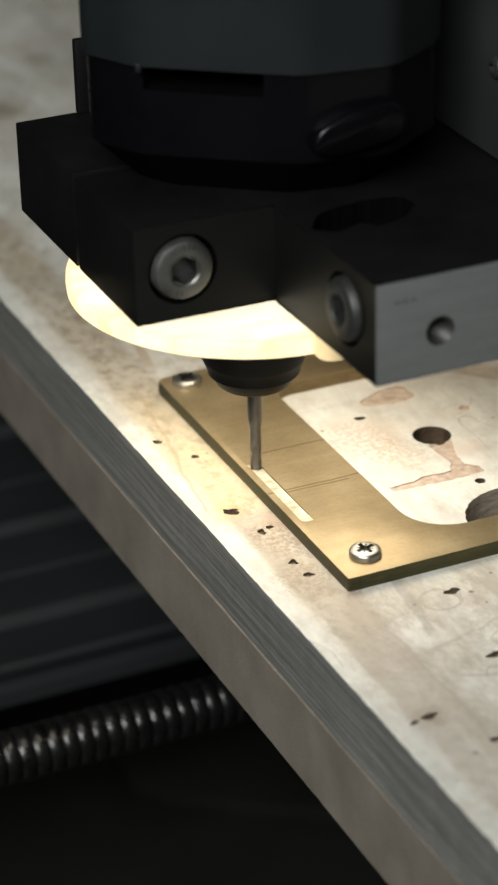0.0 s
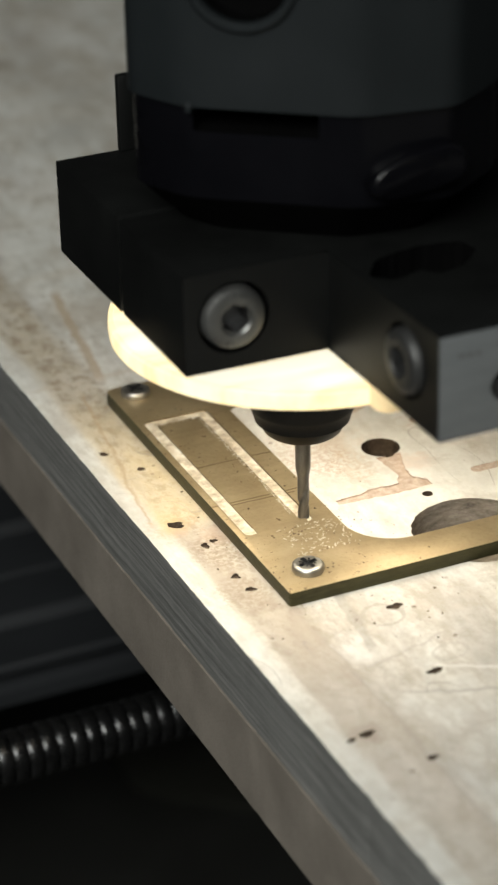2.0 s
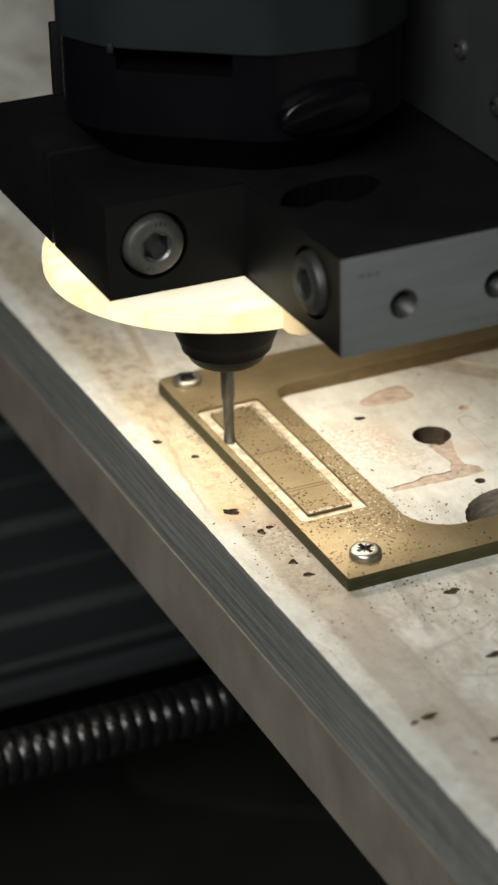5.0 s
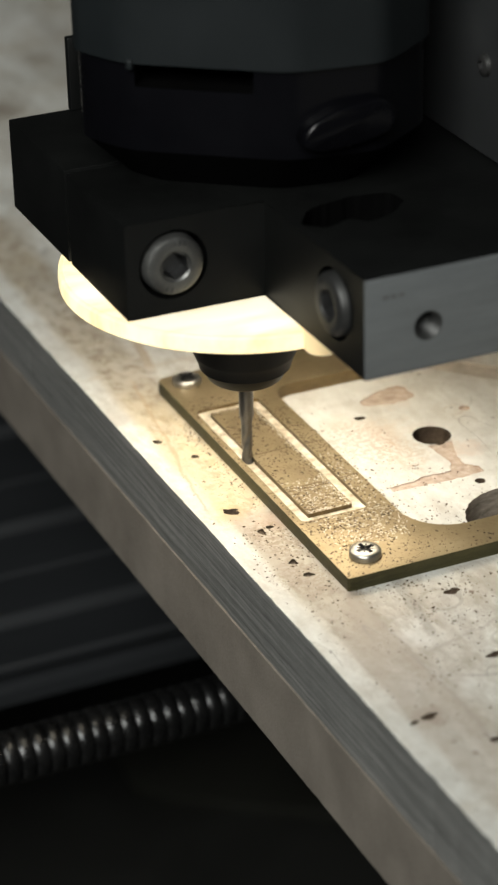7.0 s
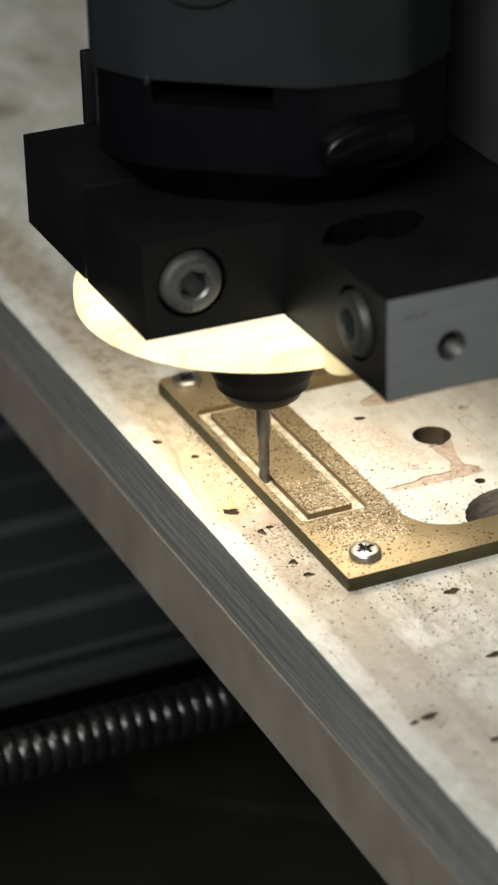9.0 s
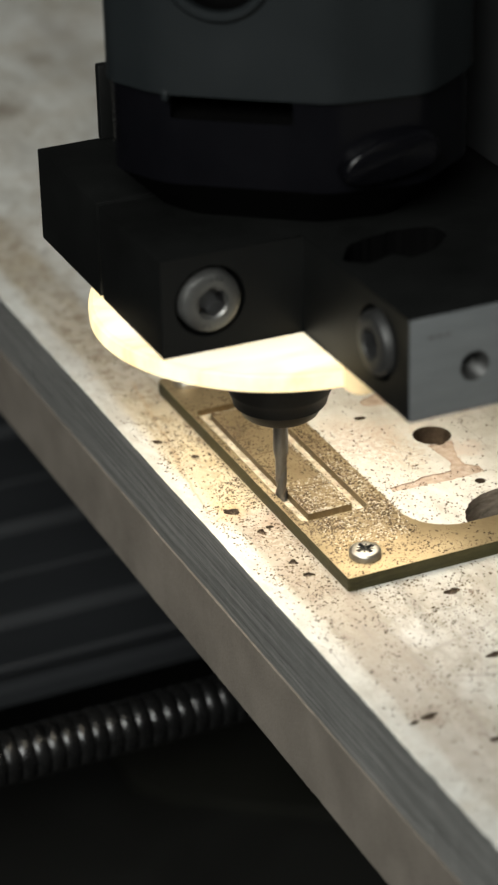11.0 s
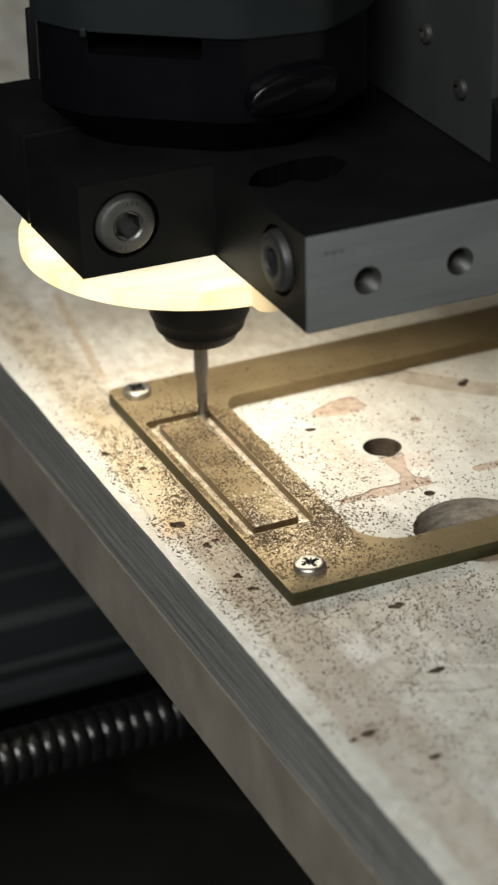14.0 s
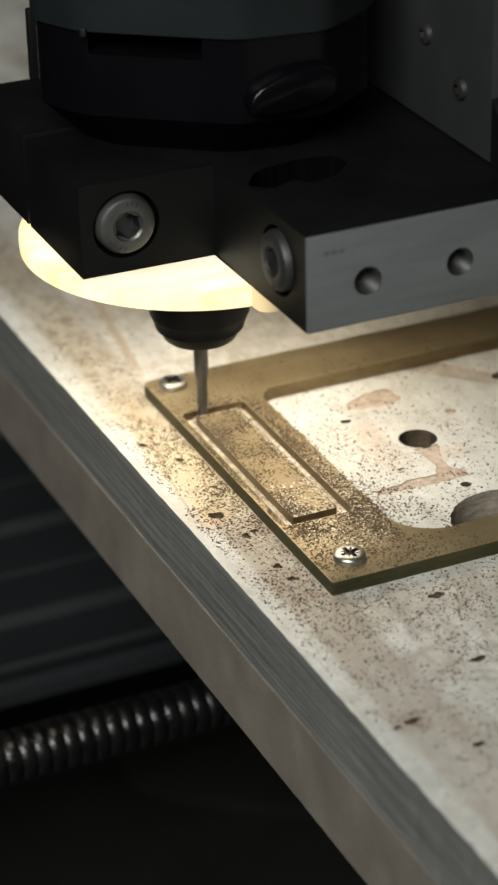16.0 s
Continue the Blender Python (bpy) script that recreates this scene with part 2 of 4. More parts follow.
        base = blend(nt, calc(nt, "MULTIPLY", calc(nt, "LESS_THAN", gap, 0.2), calc(nt, "MULTIPLY", patchy, 0.42)), base, col)
    crumbs = ramp(nt, grain(nt, 1000, 5, (1, 1, 1), 0.7), [(0.46, grey(0)), (0.54, grey(1))])
    for cx, cy, r, col in ((0.029, 0.0525, 0.0085, (0.42, 0.29, 0.20)), (0.0345, 0.044, 0.006, (0.46, 0.34, 0.22)), (-0.004, 0.024, 0.006, (0.20, 0.135, 0.08)),
                           (-0.0055, 0.008, 0.006, (0.25, 0.19, 0.13))):
        dx, dy = calc(nt, "SUBTRACT", xr, cx), calc(nt, "MULTIPLY", calc(nt, "SUBTRACT", yr, cy), 0.7)
        far = calc(nt, "SQRT", calc(nt, "ADD", calc(nt, "MULTIPLY", dx, dx), calc(nt, "MULTIPLY", dy, dy)))
        inside = calc(nt, "MINIMUM", 1.0, calc(nt, "MAXIMUM", 0.0, calc(nt, "MULTIPLY", calc(nt, "SUBTRACT", r, far), 2.5 / r)))
        base = blend(nt, calc(nt, "MULTIPLY", calc(nt, "MULTIPLY", inside, crumbs), 0.5), base, col)
    # scratches and specks
    v = node(nt, "ShaderNodeTexVoronoi", Scale=210.0)
    nt.links.new(coords(nt), v.inputs["Vector"])
    specks = calc(nt, "MULTIPLY", calc(nt, "LESS_THAN", v.outputs["Distance"], 0.10), ramp(nt, grain(nt, 60, 3), [(0.5, grey(0)), (0.6, grey(1))]))
    base = blend(nt, calc(nt, "MULTIPLY", specks, 0.75), base, (0.16, 0.11, 0.075))
    wv = node(nt, "ShaderNodeTexNoise", Scale=22.0, Detail=2.0, Distortion=1.2)
    nt.links.new(coords(nt, (1, 0.5, 1)), wv.inputs["Vector"])
    line = calc(nt, "LESS_THAN", calc(nt, "ABSOLUTE", calc(nt, "SUBTRACT", wv.outputs["Fac"], 0.52)), 0.0016)
    line = calc(nt, "MULTIPLY", line, ramp(nt, grain(nt, 35, 2), [(0.48, grey(0)), (0.52, grey(1))]))
    base = blend(nt, calc(nt, "MULTIPLY", line, 0.6), base, (0.30, 0.27, 0.24))
    nt.links.new(base, b.inputs["Base Color"])
    nt.links.new(calc(nt, "MULTIPLY_ADD", cloud, 0.3, 0.42), b.inputs["Roughness"])
    b.inputs["Specular IOR Level"].default_value = 0.4
    relief(nt, b, calc(nt, "SUBTRACT", grain(nt, 420, 6), calc(nt, "MULTIPLY", specks, 0.6)), 0.35, 0.0004)
    return m


def plywood_material():
    """The bed's sawn plywood edge: thin grey laminations with torn grain."""
    m, nt, b = shader("grey_plywood_edge")
    lam = grain(nt, 1300, 4, (0.006, 0.006, 1))
    torn = grain(nt, 2000, 6, (0.2, 0.022, 1), 0.75)
    base = ramp(nt, calc(nt, "ADD", calc(nt, "MULTIPLY", lam, 0.4), calc(nt, "MULTIPLY", torn, 0.6)),
                [(0.36, (0.06, 0.06, 0.056)), (0.5, (0.135, 0.134, 0.127)), (0.64, (0.225, 0.221, 0.209))])
    nt.links.new(base, b.inputs["Base Color"])
    b.inputs["Roughness"].default_value = 0.7
    b.inputs["Specular IOR Level"].default_value = 0.25
    relief(nt, b, calc(nt, "ADD", lam, torn), 0.35, 0.0003)
    return m


def brass_material():
    """Sheet brass: a tarnished skin; cut metal is fresh brass, paled with the lamp's reflection."""
    m, nt, b = shader("tarnished_sheet_brass")
    brush = grain(nt, 300, 4, (0.06, 1, 1))
    cloud = grain(nt, 70, 6)
    fac = calc(nt, "ADD", calc(nt, "MULTIPLY", cloud, 0.75), calc(nt, "MULTIPLY", brush, 0.25))
    skin = ramp(nt, fac, [(0.3, (0.22, 0.163, 0.088)), (0.5, (0.315, 0.242, 0.138)), (0.7, (0.41, 0.328, 0.20))])
    sep = nt.nodes.new("ShaderNodeSeparateXYZ")
    nt.links.new(coords(nt), sep.inputs[0])
    x, y = sep.outputs[0], sep.outputs[1]
    dust = ramp(nt, grain(nt, 1100, 5, (1, 1, 1), 0.75), [(0.50, grey(0)), (0.62, grey(1))])
    skin = blend(nt, calc(nt, "MULTIPLY", dust, 0.22), skin, (0.18, 0.128, 0.06))
    # scribed marks across the strip
    for at, lo, hi in ((0.0537, 0.004, 0.0215), (0.0376, 0.0, 0.0215), (0.0366, 0.004, 0.018)):
        d = calc(nt, "ABSOLUTE", calc(nt, "ADD", calc(nt, "SUBTRACT", y, at), calc(nt, "MULTIPLY", calc(nt, "SUBTRACT", grain(nt, 90, 2), 0.5), 0.0012)))
        on = calc(nt, "MULTIPLY", calc(nt, "LESS_THAN", d, 0.00019), calc(nt, "MULTIPLY", calc(nt, "GREATER_THAN", x, lo), calc(nt, "LESS_THAN", x, hi)))
        skin = blend(nt, calc(nt, "MULTIPLY", on, 0.8), skin, (0.12, 0.075, 0.03))
    geo = nt.nodes.new("ShaderNodeNewGeometry")
    zs = nt.nodes.new("ShaderNodeSeparateXYZ")
    nt.links.new(geo.outputs["Position"], zs.inputs[0])
    cut = calc(nt, "MULTIPLY", calc(nt, "LESS_THAN", zs.outputs[2], 0.00192), calc(nt, "LESS_THAN", calc(nt, "ABSOLUTE", calc(nt, "SUBTRACT", y, 0.0508)), 0.028))
    cut = calc(nt, "MULTIPLY", cut, calc(nt, "LESS_THAN", calc(nt, "ABSOLUTE", calc(nt, "SUBTRACT", x, 0.0093)), 0.0085))
    # groove floor: fresh brass, whitened to paint in the ring light's gleam
    fresh = ramp(nt, grain(nt, 300, 7, (1, 1, 1), 0.7), [(0.34, (0.36, 0.285, 0.18)), (0.5, (0.70, 0.61, 0.46)), (0.64, (0.96, 0.90, 0.77))])
    nt.links.new(blend(nt, cut, skin, fresh), b.inputs["Base Color"])
    nt.links.new(calc(nt, "MULTIPLY_ADD", cut, -0.25, 0.62), b.inputs["Metallic"])
    nt.links.new(calc(nt, "ADD", calc(nt, "MULTIPLY_ADD", cloud, 0.25, 0.31), calc(nt, "MULTIPLY", cut, -0.06)), b.inputs["Roughness"])
    relief(nt, b, brush, 0.12, 0.0002)
    return m


def glow_material(name, low, high, strength, reach=None):
    """Lit acrylic of the ring light, slightly uneven, with reflection streaks painted in; towards the radius reach it
    turns to the low colour.
    """
    m, nt, b = shader(name)
    b.inputs["Base Color"].default_value = (0.6, 0.52, 0.36, 1)
    b.inputs["Roughness"].default_value = 0.35
    # amber streaks paint in the clamp's reflection on the ring
    amber = tuple(v * k for v, k in zip(low, (1.0, 0.82, 0.55)))
    streaks = grain(nt, 46, 5, (0.8, 2.6, 1))
    if reach:
        sep = nt.nodes.new("ShaderNodeSeparateXYZ")
        nt.links.new(coords(nt), sep.inputs[0])
        dx, dy = calc(nt, "SUBTRACT", sep.outputs[0], 0.0033), calc(nt, "SUBTRACT", sep.outputs[1], 0.0488)
        far = calc(nt, "SQRT", calc(nt, "ADD", calc(nt, "MULTIPLY", dx, dx), calc(nt, "MULTIPLY", dy, dy)))
        streaks = calc(nt, "ADD", streaks, calc(nt, "MULTIPLY", calc(nt, "SUBTRACT", reach, far), 11.0))
    nt.links.new(ramp(nt, streaks, [(0.34, amber), (0.46, low), (0.62, high)]), b.inputs["Emission Color"])
    b.inputs["Emission Strength"].default_value = strength
    return m


def holder_material():
    """Acrylic holder that glows in place of the ring's light falling on one end."""
    m, nt, b = shader("acrylic_holder_painted_glow")
    b.inputs["Base Color"].default_value = (0.30, 0.20, 0.085, 1)
    sep = nt.nodes.new("ShaderNodeSeparateXYZ")
    nt.links.new(coords(nt), sep.inputs[0])
    # emission fades away from the ring, painting its light onto the holder
    fall = nt.nodes.new("ShaderNodeMapRange")
    for k, v in (("From Min", -0.0022), ("From Max", 0.003), ("To Min", 0.85), ("To Max", 0.08)):
        fall.inputs[k].default_value = v
    nt.links.new(sep.outputs[0], fall.inputs["Value"])
    b.inputs["Emission Color"].default_value = (1.0, 0.80, 0.45, 1)
    nt.links.new(fall.outputs[0], b.inputs["Emission Strength"])
    return m


PAINT, PLY, BRASS = paint_material(), plywood_material(), brass_material()
GLOW = glow_material("glowing_frosted_acrylic", (1.0, 0.83, 0.48), (1.0, 0.93, 0.73), 1.08, 0.0345)
RIM = glow_material("yellow_acrylic_rim", (0.97, 0.79, 0.42), (1.0, 0.89, 0.60), 1.0)
TAB = holder_material()
LEDS = glow_material("lit_lamp_face", (1.0, 0.905, 0.735), (1.0, 0.94, 0.80), 7.3)
SAWN = worn("sawn_brass_opening", (0.12, 0.085, 0.04), (0.25, 0.18, 0.09), 0.5, 0.5, 200, 1500, 0.3, (0.3, 0.3, 1))
BUTTON = worn("satin_black_plastic", (0.0014, 0.0014, 0.002), (0.0028, 0.0028, 0.0036), 0.26, 0.0, 60, 1500, 0.04, spec=0.24)
# sawn plate sides, their shade put in as a darker brass
EDGE_SHADE = worn("shaded_sawn_brass_edge", (0.028, 0.027, 0.012), (0.085, 0.076, 0.033), 0.5, 0.6, 200, 1500, 0.3, (0.3, 0.3, 1))
CURL = worn("fresh_brass_curl", (0.42, 0.36, 0.27), (0.85, 0.79, 0.68), 0.34, 0.5, 900, 2500, 0.0)
CHIP = worn("brass_swarf", (0.026, 0.016, 0.008), (0.16, 0.105, 0.052), 0.55, 0.3, 700, 2500, 0.0)

# ---- building helpers: shapes are written in millimetres ----


def box(x0, x1, y0, y1, z0, z1, bevel=0.0, segments=2):
    bm = bmesh.new()
    bmesh.ops.create_cube(bm, size=1)
    for v in bm.verts:
        v.co = Vector((x0 + (v.co.x + 0.5) * (x1 - x0), y0 + (v.co.y + 0.5) * (y1 - y0), z0 + (v.co.z + 0.5) * (z1 - z0)))
    if bevel:
        bmesh.ops.bevel(bm, geom=bm.edges[:], offset=bevel, segments=segments, affect="EDGES", profile=0.5)
    return bm


def prism(outline, z0, z1, bevel=0.0, segments=2):
    bm = bmesh.new()
    low = [bm.verts.new((x, y, z0)) for x, y in outline]
    high = [bm.verts.new((x, y, z1)) for x, y in outline]
    n = len(outline)
    bm.faces.new(low[::-1])
    bm.faces.new(high)
    for i in range(n):
        bm.faces.new((low[i], low[(i + 1) % n], high[(i + 1) % n], high[i]))
    if bevel:
        rims = [e for e in bm.edges if abs(e.verts[0].co.z - e.verts[1].co.z) < 1e-6]
        bmesh.ops.bevel(bm, geom=rims, offset=bevel, segments=segments, affect="EDGES", profile=0.5)
    return bm


def lathe(profile, turn=48, centre=(0, 0, 0)):
    """Turns (radius, z) pairs round the z axis; a radius of 0 closes the end."""
    bm = bmesh.new()
    rings = []
    for r, z in profile:
        if r == 0:
            rings.append([bm.verts.new((0, 0, z))])
        else:
            rings.append([bm.verts.new((r * math.cos(2 * math.pi * k / turn), r * math.sin(2 * math.pi * k / turn), z)) for k in range(turn)])
    for a, b in zip(rings, rings[1:]):
        for k in range(turn):
            j = (k + 1) % turn
            if len(a) == 1 and len(b) > 1:
                bm.faces.new((a[0], b[k], b[j]))
            elif len(b) == 1 and len(a) > 1:
                bm.faces.new((a[k], a[j], b[0]))
            elif len(a) > 1:
                bm.faces.new((a[k], a[j], b[j], b[k]))
    bmesh.ops.translate(bm, vec=centre, verts=bm.verts)
    return bm


def turned(bm, m):
    bmesh.ops.transform(bm, matrix=m, verts=bm.verts)
    return bm


def rounded(x0, x1, y0, y1, r, steps=8, radii=None):
    """A rectangle's outline with rounded corners, from the lower left, counter-clockwise; radii may differ."""
    rr = radii or (r, r, r, r)
    pts = []
    for (cx, cy, a0), q in zip(((x0, y0, 180), (x1, y0, 270), (x1, y1, 0), (x0, y1, 90)), rr):
        ox = cx + (q if cx == x0 else -q)
        oy = cy + (q if cy == y0 else -q)
        for k in range(steps + 1):
            a = radians(a0 + 90 * k / steps)
            pts.append((ox + q * math.cos(a), oy + q * math.sin(a)))
    return pts


def softened(points, cut, steps=6):
    """A closed outline with its corners rounded off over the length cut."""
    out = []
    n = len(points)
    for i in range(n):
        p0, p1, p2 = Vector(points[i - 1]), Vector(points[i]), Vector(points[(i + 1) % n])
        a, b = p1 + (p0 - p1).normalized() * cut, p1 + (p2 - p1).normalized() * cut
        for k in range(steps + 1):
            f = k / steps
            q = a * (1 - f) ** 2 + p1 * 2 * f * (1 - f) + b * f * f
            out.append((q.x, q.y))
    return out


def circle(cx, cy, r, n=40):
    return [(cx + r * math.cos(2 * math.pi * k / n), cy + r * math.sin(2 * math.pi * k / n)) for k in range(n)]


def blotch(cx, cy, rx, ry, seed, n=22):
    rng = random.Random(seed)
    ph = [rng.uniform(0, 6.28) for _ in range(4)]
    return [(cx + rx * w * math.cos(a), cy + ry * w * math.sin(a)) for a, w in
            ((2 * math.pi * k / n, 1 + 0.16 * math.sin(2 * 2 * math.pi * k / n + ph[0]) + 0.12 * math.sin(3 * 2 * math.pi * k / n + ph[1])
              + 0.07 * math.sin(5 * 2 * math.pi * k / n + ph[2])) for k in range(n))]


def to_mesh(name, bm, materials):
    bmesh.ops.recalc_face_normals(bm, faces=bm.faces[:])
    bmesh.ops.scale(bm, vec=(0.001,) * 3, verts=bm.verts)
    me = bpy.data.meshes.new(name)
    bm.to_mesh(me)
    bm.free()
    for m in materials:
        me.materials.append(m)
    return me


def smooth(me, degrees=35):
    me.polygons.foreach_set("use_smooth", [True] * len(me.polygons))
    me.set_sharp_from_angle(angle=radians(degrees))


def part(name, bm, material, parent=None, label="", cuts=(), angle=35):
    """One mesh object; cuts are (bmesh, material) pairs taken out of it."""
    ob = new(name, to_mesh(name, bm, [material]))
    if cuts:
        made = []
        for cut, inner in cuts:
            tool = new("cut", to_mesh("cut", cut, [inner]))
            mod = ob.modifiers.new("carve", "BOOLEAN")
            mod.operation, mod.object, mod.solver, mod.material_mode = "DIFFERENCE", tool, "EXACT", "TRANSFER"
            made.append(tool)
        bpy.context.view_layer.update()
        me = bpy.data.meshes.new_from_object(ob.evaluated_get(bpy.context.evaluated_depsgraph_get()))
        ob.modifiers.clear()
        old = ob.data
        ob.data = me
        me.name = name
        bpy.data.meshes.remove(old)
        for tool in made:
            data = tool.data
            bpy.data.objects.remove(tool)
            bpy.data.meshes.remove(data)
    smooth(ob.data, angle)
    if parent:
        ob.parent = parent
    if label:
        tagged(ob, label)
    return ob


# ---- the room round the machine ----


def room():
    for name, b, m in (("floor", (-2000, 2200, -1800, 2600, -950, -900), CONCRETE), ("ceiling", (-2000, 2200, -1800, 2600, 1700, 1750), PLASTER),
                       ("wall_west", (-2050, -2000, -1800, 2600, -900, 1700), PLASTER), ("wall_east", (2200, 2250, -1800, 2600, -900, 1700), PLASTER),
                       ("wall_south", (-2050, 2250, -1850, -1800, -900, 1700), PLASTER), ("wall_north", (-2050, 2250, 2600, 2650, -900, 1700), PLASTER)):
        tagged(part(name, box(*b), m), "plain grey workshop " + name.split("_")[0], name.split("_")[0], kind="structure")


room()


def machine_stand():
    """Dark base below the bed: a tray, and slotted beams along the bed's travel."""
    base = tagged(new("machine_stand"), "dark slotted aluminium machine stand below the moving bed", "machine stand")
    part("base_plate", box(-420, 520, -260, 620, -262, -250, 2), TRAY, base, "black base plate")
    for y0, z0, w in ((168, -122, 40), (212, -122, 46), (262, -122, 60)):
        outline = [(0, 0), (0, 4), (3, 5), (3, 8), (0.6, 9), (0, 9.6), (0, 11.4), (0.6, 12), (w * 0.4, 12), (w * 0.44, 9), (w * 0.56, 9), (w * 0.6, 12), (w, 12), (w, 0)]
        bm = prism(outline, -400, 500, 0)
        turned(bm, Matrix(((0, 0, 1, 0), (1, 0, 0, y0), (0, 1, 0, z0), (0, 0, 0, 1))))
        part("beam", bm, FRAME, base)
    part("cover_plate", prism([(61, 320), (60, 285), (69, 275), (92, 256), (230, 160), (300, 320)], -249.9, -246, 0.8), COVER, base, "dull dark cover plate on the base")
    for x in (-380, 440):
        part("foot", box(x, x + 50, 168, 320, -251, -121.5, 2), FRAME, base)
    return base


machine_stand()

# ---- the bed and what lies on it ----
BED_AT = (0.00068, 0.00156, -0.0009)
TILT = pose(0, 0, 0, 0, 0, 0.2)


def worn_edge(x, amount, seed):
    """The bed's outline; its long near edge wanders and is chipped."""
    line = []
    for k in range(280):
        y = 200 - k * 1.25
        w = amount * noise.noise(Vector((y * 0.045, seed, 0))) + 0.7 * amount * noise.noise(Vector((y * 0.33, seed, 4)))
        nick = max(0.0, noise.noise(Vector((y * 0.16, seed, 9))) - 0.42) * amount * 6.0
        line.append((x + w + nick, y))
    return [(x, -240), (420, -240), (420, 560), (x, 560)] + line


# where the paint has lifted beside the drilled hole, down to the routed slot
PEEL = [(40.5, 44.7), (46.1, 44.7), (43.8, 38.0), (43.6, 34.5), (45.9, 32.3), (45.8, 30.0), (37.1, 29.6), (31.4, 30.2), (25.2, 30.4), (25.0, 32.4), (30.9, 32.6),
        (32.9, 33.6), (39.6, 33.2), (41.3, 36.6)]
# a shallow curved trench, partly under the plate
TRENCH_LINE = [(53.3, 82.8), (58.8, 75.9), (65.6, 67.9), (72.7, 60.6), (81.0, 54.5), (90.0, 50.5), (92.0, 57.0), (83.5, 60.5), (75.9, 66.4), (69.5, 73.0), (63.0, 80.0), (58.0, 87.0)]


def crumbled(points, amount, seed, pitch=0.6):
    """A closed outline cut into short steps, each moved a little."""
    out = []
    for (x0, y0), (x1, y1) in zip(points, points[1:] + points[:1]):
        n = max(1, round(math.hypot(x1 - x0, y1 - y0) / pitch))
        for k in range(n):
            x, y = x0 + (x1 - x0) * k / n, y0 + (y1 - y0) * k / n
            out.append((x + amount * noise.noise(Vector((x * 0.8, y * 0.8, seed))), y + amount * noise.noise(Vector((x * 0.8, y * 0.8, seed + 5)))))
    return out


def machine_bed():
    bed = tagged(new("machine_bed"), "worn white-painted plywood spoilboard on a brown fibreboard base", "machine bed")
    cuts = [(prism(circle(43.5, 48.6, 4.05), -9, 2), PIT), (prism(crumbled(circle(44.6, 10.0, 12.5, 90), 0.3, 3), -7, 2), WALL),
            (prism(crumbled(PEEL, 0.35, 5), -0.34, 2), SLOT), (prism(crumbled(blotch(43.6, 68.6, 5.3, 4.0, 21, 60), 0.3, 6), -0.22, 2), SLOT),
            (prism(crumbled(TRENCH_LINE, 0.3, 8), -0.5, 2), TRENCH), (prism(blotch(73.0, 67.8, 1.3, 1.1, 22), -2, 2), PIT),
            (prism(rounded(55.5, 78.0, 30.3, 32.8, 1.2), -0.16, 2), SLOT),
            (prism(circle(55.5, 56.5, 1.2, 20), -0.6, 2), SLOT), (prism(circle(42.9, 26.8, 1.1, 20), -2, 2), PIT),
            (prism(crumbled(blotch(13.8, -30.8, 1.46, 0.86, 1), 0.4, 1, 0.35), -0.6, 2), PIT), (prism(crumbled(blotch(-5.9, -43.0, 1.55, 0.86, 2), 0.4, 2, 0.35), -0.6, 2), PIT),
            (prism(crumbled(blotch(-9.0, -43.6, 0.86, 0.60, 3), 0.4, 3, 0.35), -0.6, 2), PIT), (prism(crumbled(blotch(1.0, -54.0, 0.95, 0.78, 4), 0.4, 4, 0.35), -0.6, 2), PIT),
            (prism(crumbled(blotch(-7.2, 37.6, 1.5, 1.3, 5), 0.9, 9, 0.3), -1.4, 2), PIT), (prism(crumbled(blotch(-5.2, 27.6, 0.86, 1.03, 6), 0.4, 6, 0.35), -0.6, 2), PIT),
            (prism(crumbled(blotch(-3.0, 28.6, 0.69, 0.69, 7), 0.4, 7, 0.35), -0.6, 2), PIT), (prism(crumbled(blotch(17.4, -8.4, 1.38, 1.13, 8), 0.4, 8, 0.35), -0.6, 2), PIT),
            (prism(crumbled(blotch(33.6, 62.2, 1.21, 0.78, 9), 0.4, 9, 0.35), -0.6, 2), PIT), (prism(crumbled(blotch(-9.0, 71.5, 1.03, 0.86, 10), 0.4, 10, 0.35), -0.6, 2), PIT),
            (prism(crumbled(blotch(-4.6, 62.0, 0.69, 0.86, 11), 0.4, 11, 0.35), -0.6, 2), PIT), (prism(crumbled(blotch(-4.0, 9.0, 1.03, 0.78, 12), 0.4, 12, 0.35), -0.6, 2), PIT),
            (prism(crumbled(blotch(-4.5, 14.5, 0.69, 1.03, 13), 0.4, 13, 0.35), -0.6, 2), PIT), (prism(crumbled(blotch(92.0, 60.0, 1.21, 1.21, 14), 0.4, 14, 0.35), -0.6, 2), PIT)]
    bm = prism(worn_edge(-14.0, 0.20, 2.0), -14.6, 0, 0)
    turned(bm, TILT)
    top = part("upper_board", bm, PAINT, bed, "worn white paint with brown stains, drilled holes and routed slots", cuts)
    top.data.materials.append(PLY)
    ply = len(top.data.materials) - 1
    for f in top.data.polygons:
        if abs(f.normal.z) < 0.3 and (f.area > 0.001 or f.center.x < -0.0118):
            f.material_index = ply
    low = prism(worn_edge(-14.45, 0.05, 7.0), -32.2, -14.6, 0)
    turned(low, TILT)
    part("lower_board", low, LOWER, bed, "brown-grey fibreboard with a rough edge")
    return bed


BED = machine_bed()

# groove: centre line of the cutter, in the plate's place
GX0, GX1, GY0, GY1, HALF = 3.3, 15.3, 25.6, 76.0, 1.2
LEG_Y, LEG_X = GY1 - GY0, GX1 - GX0
LOOP = 2 * (LEG_Y + LEG_X)
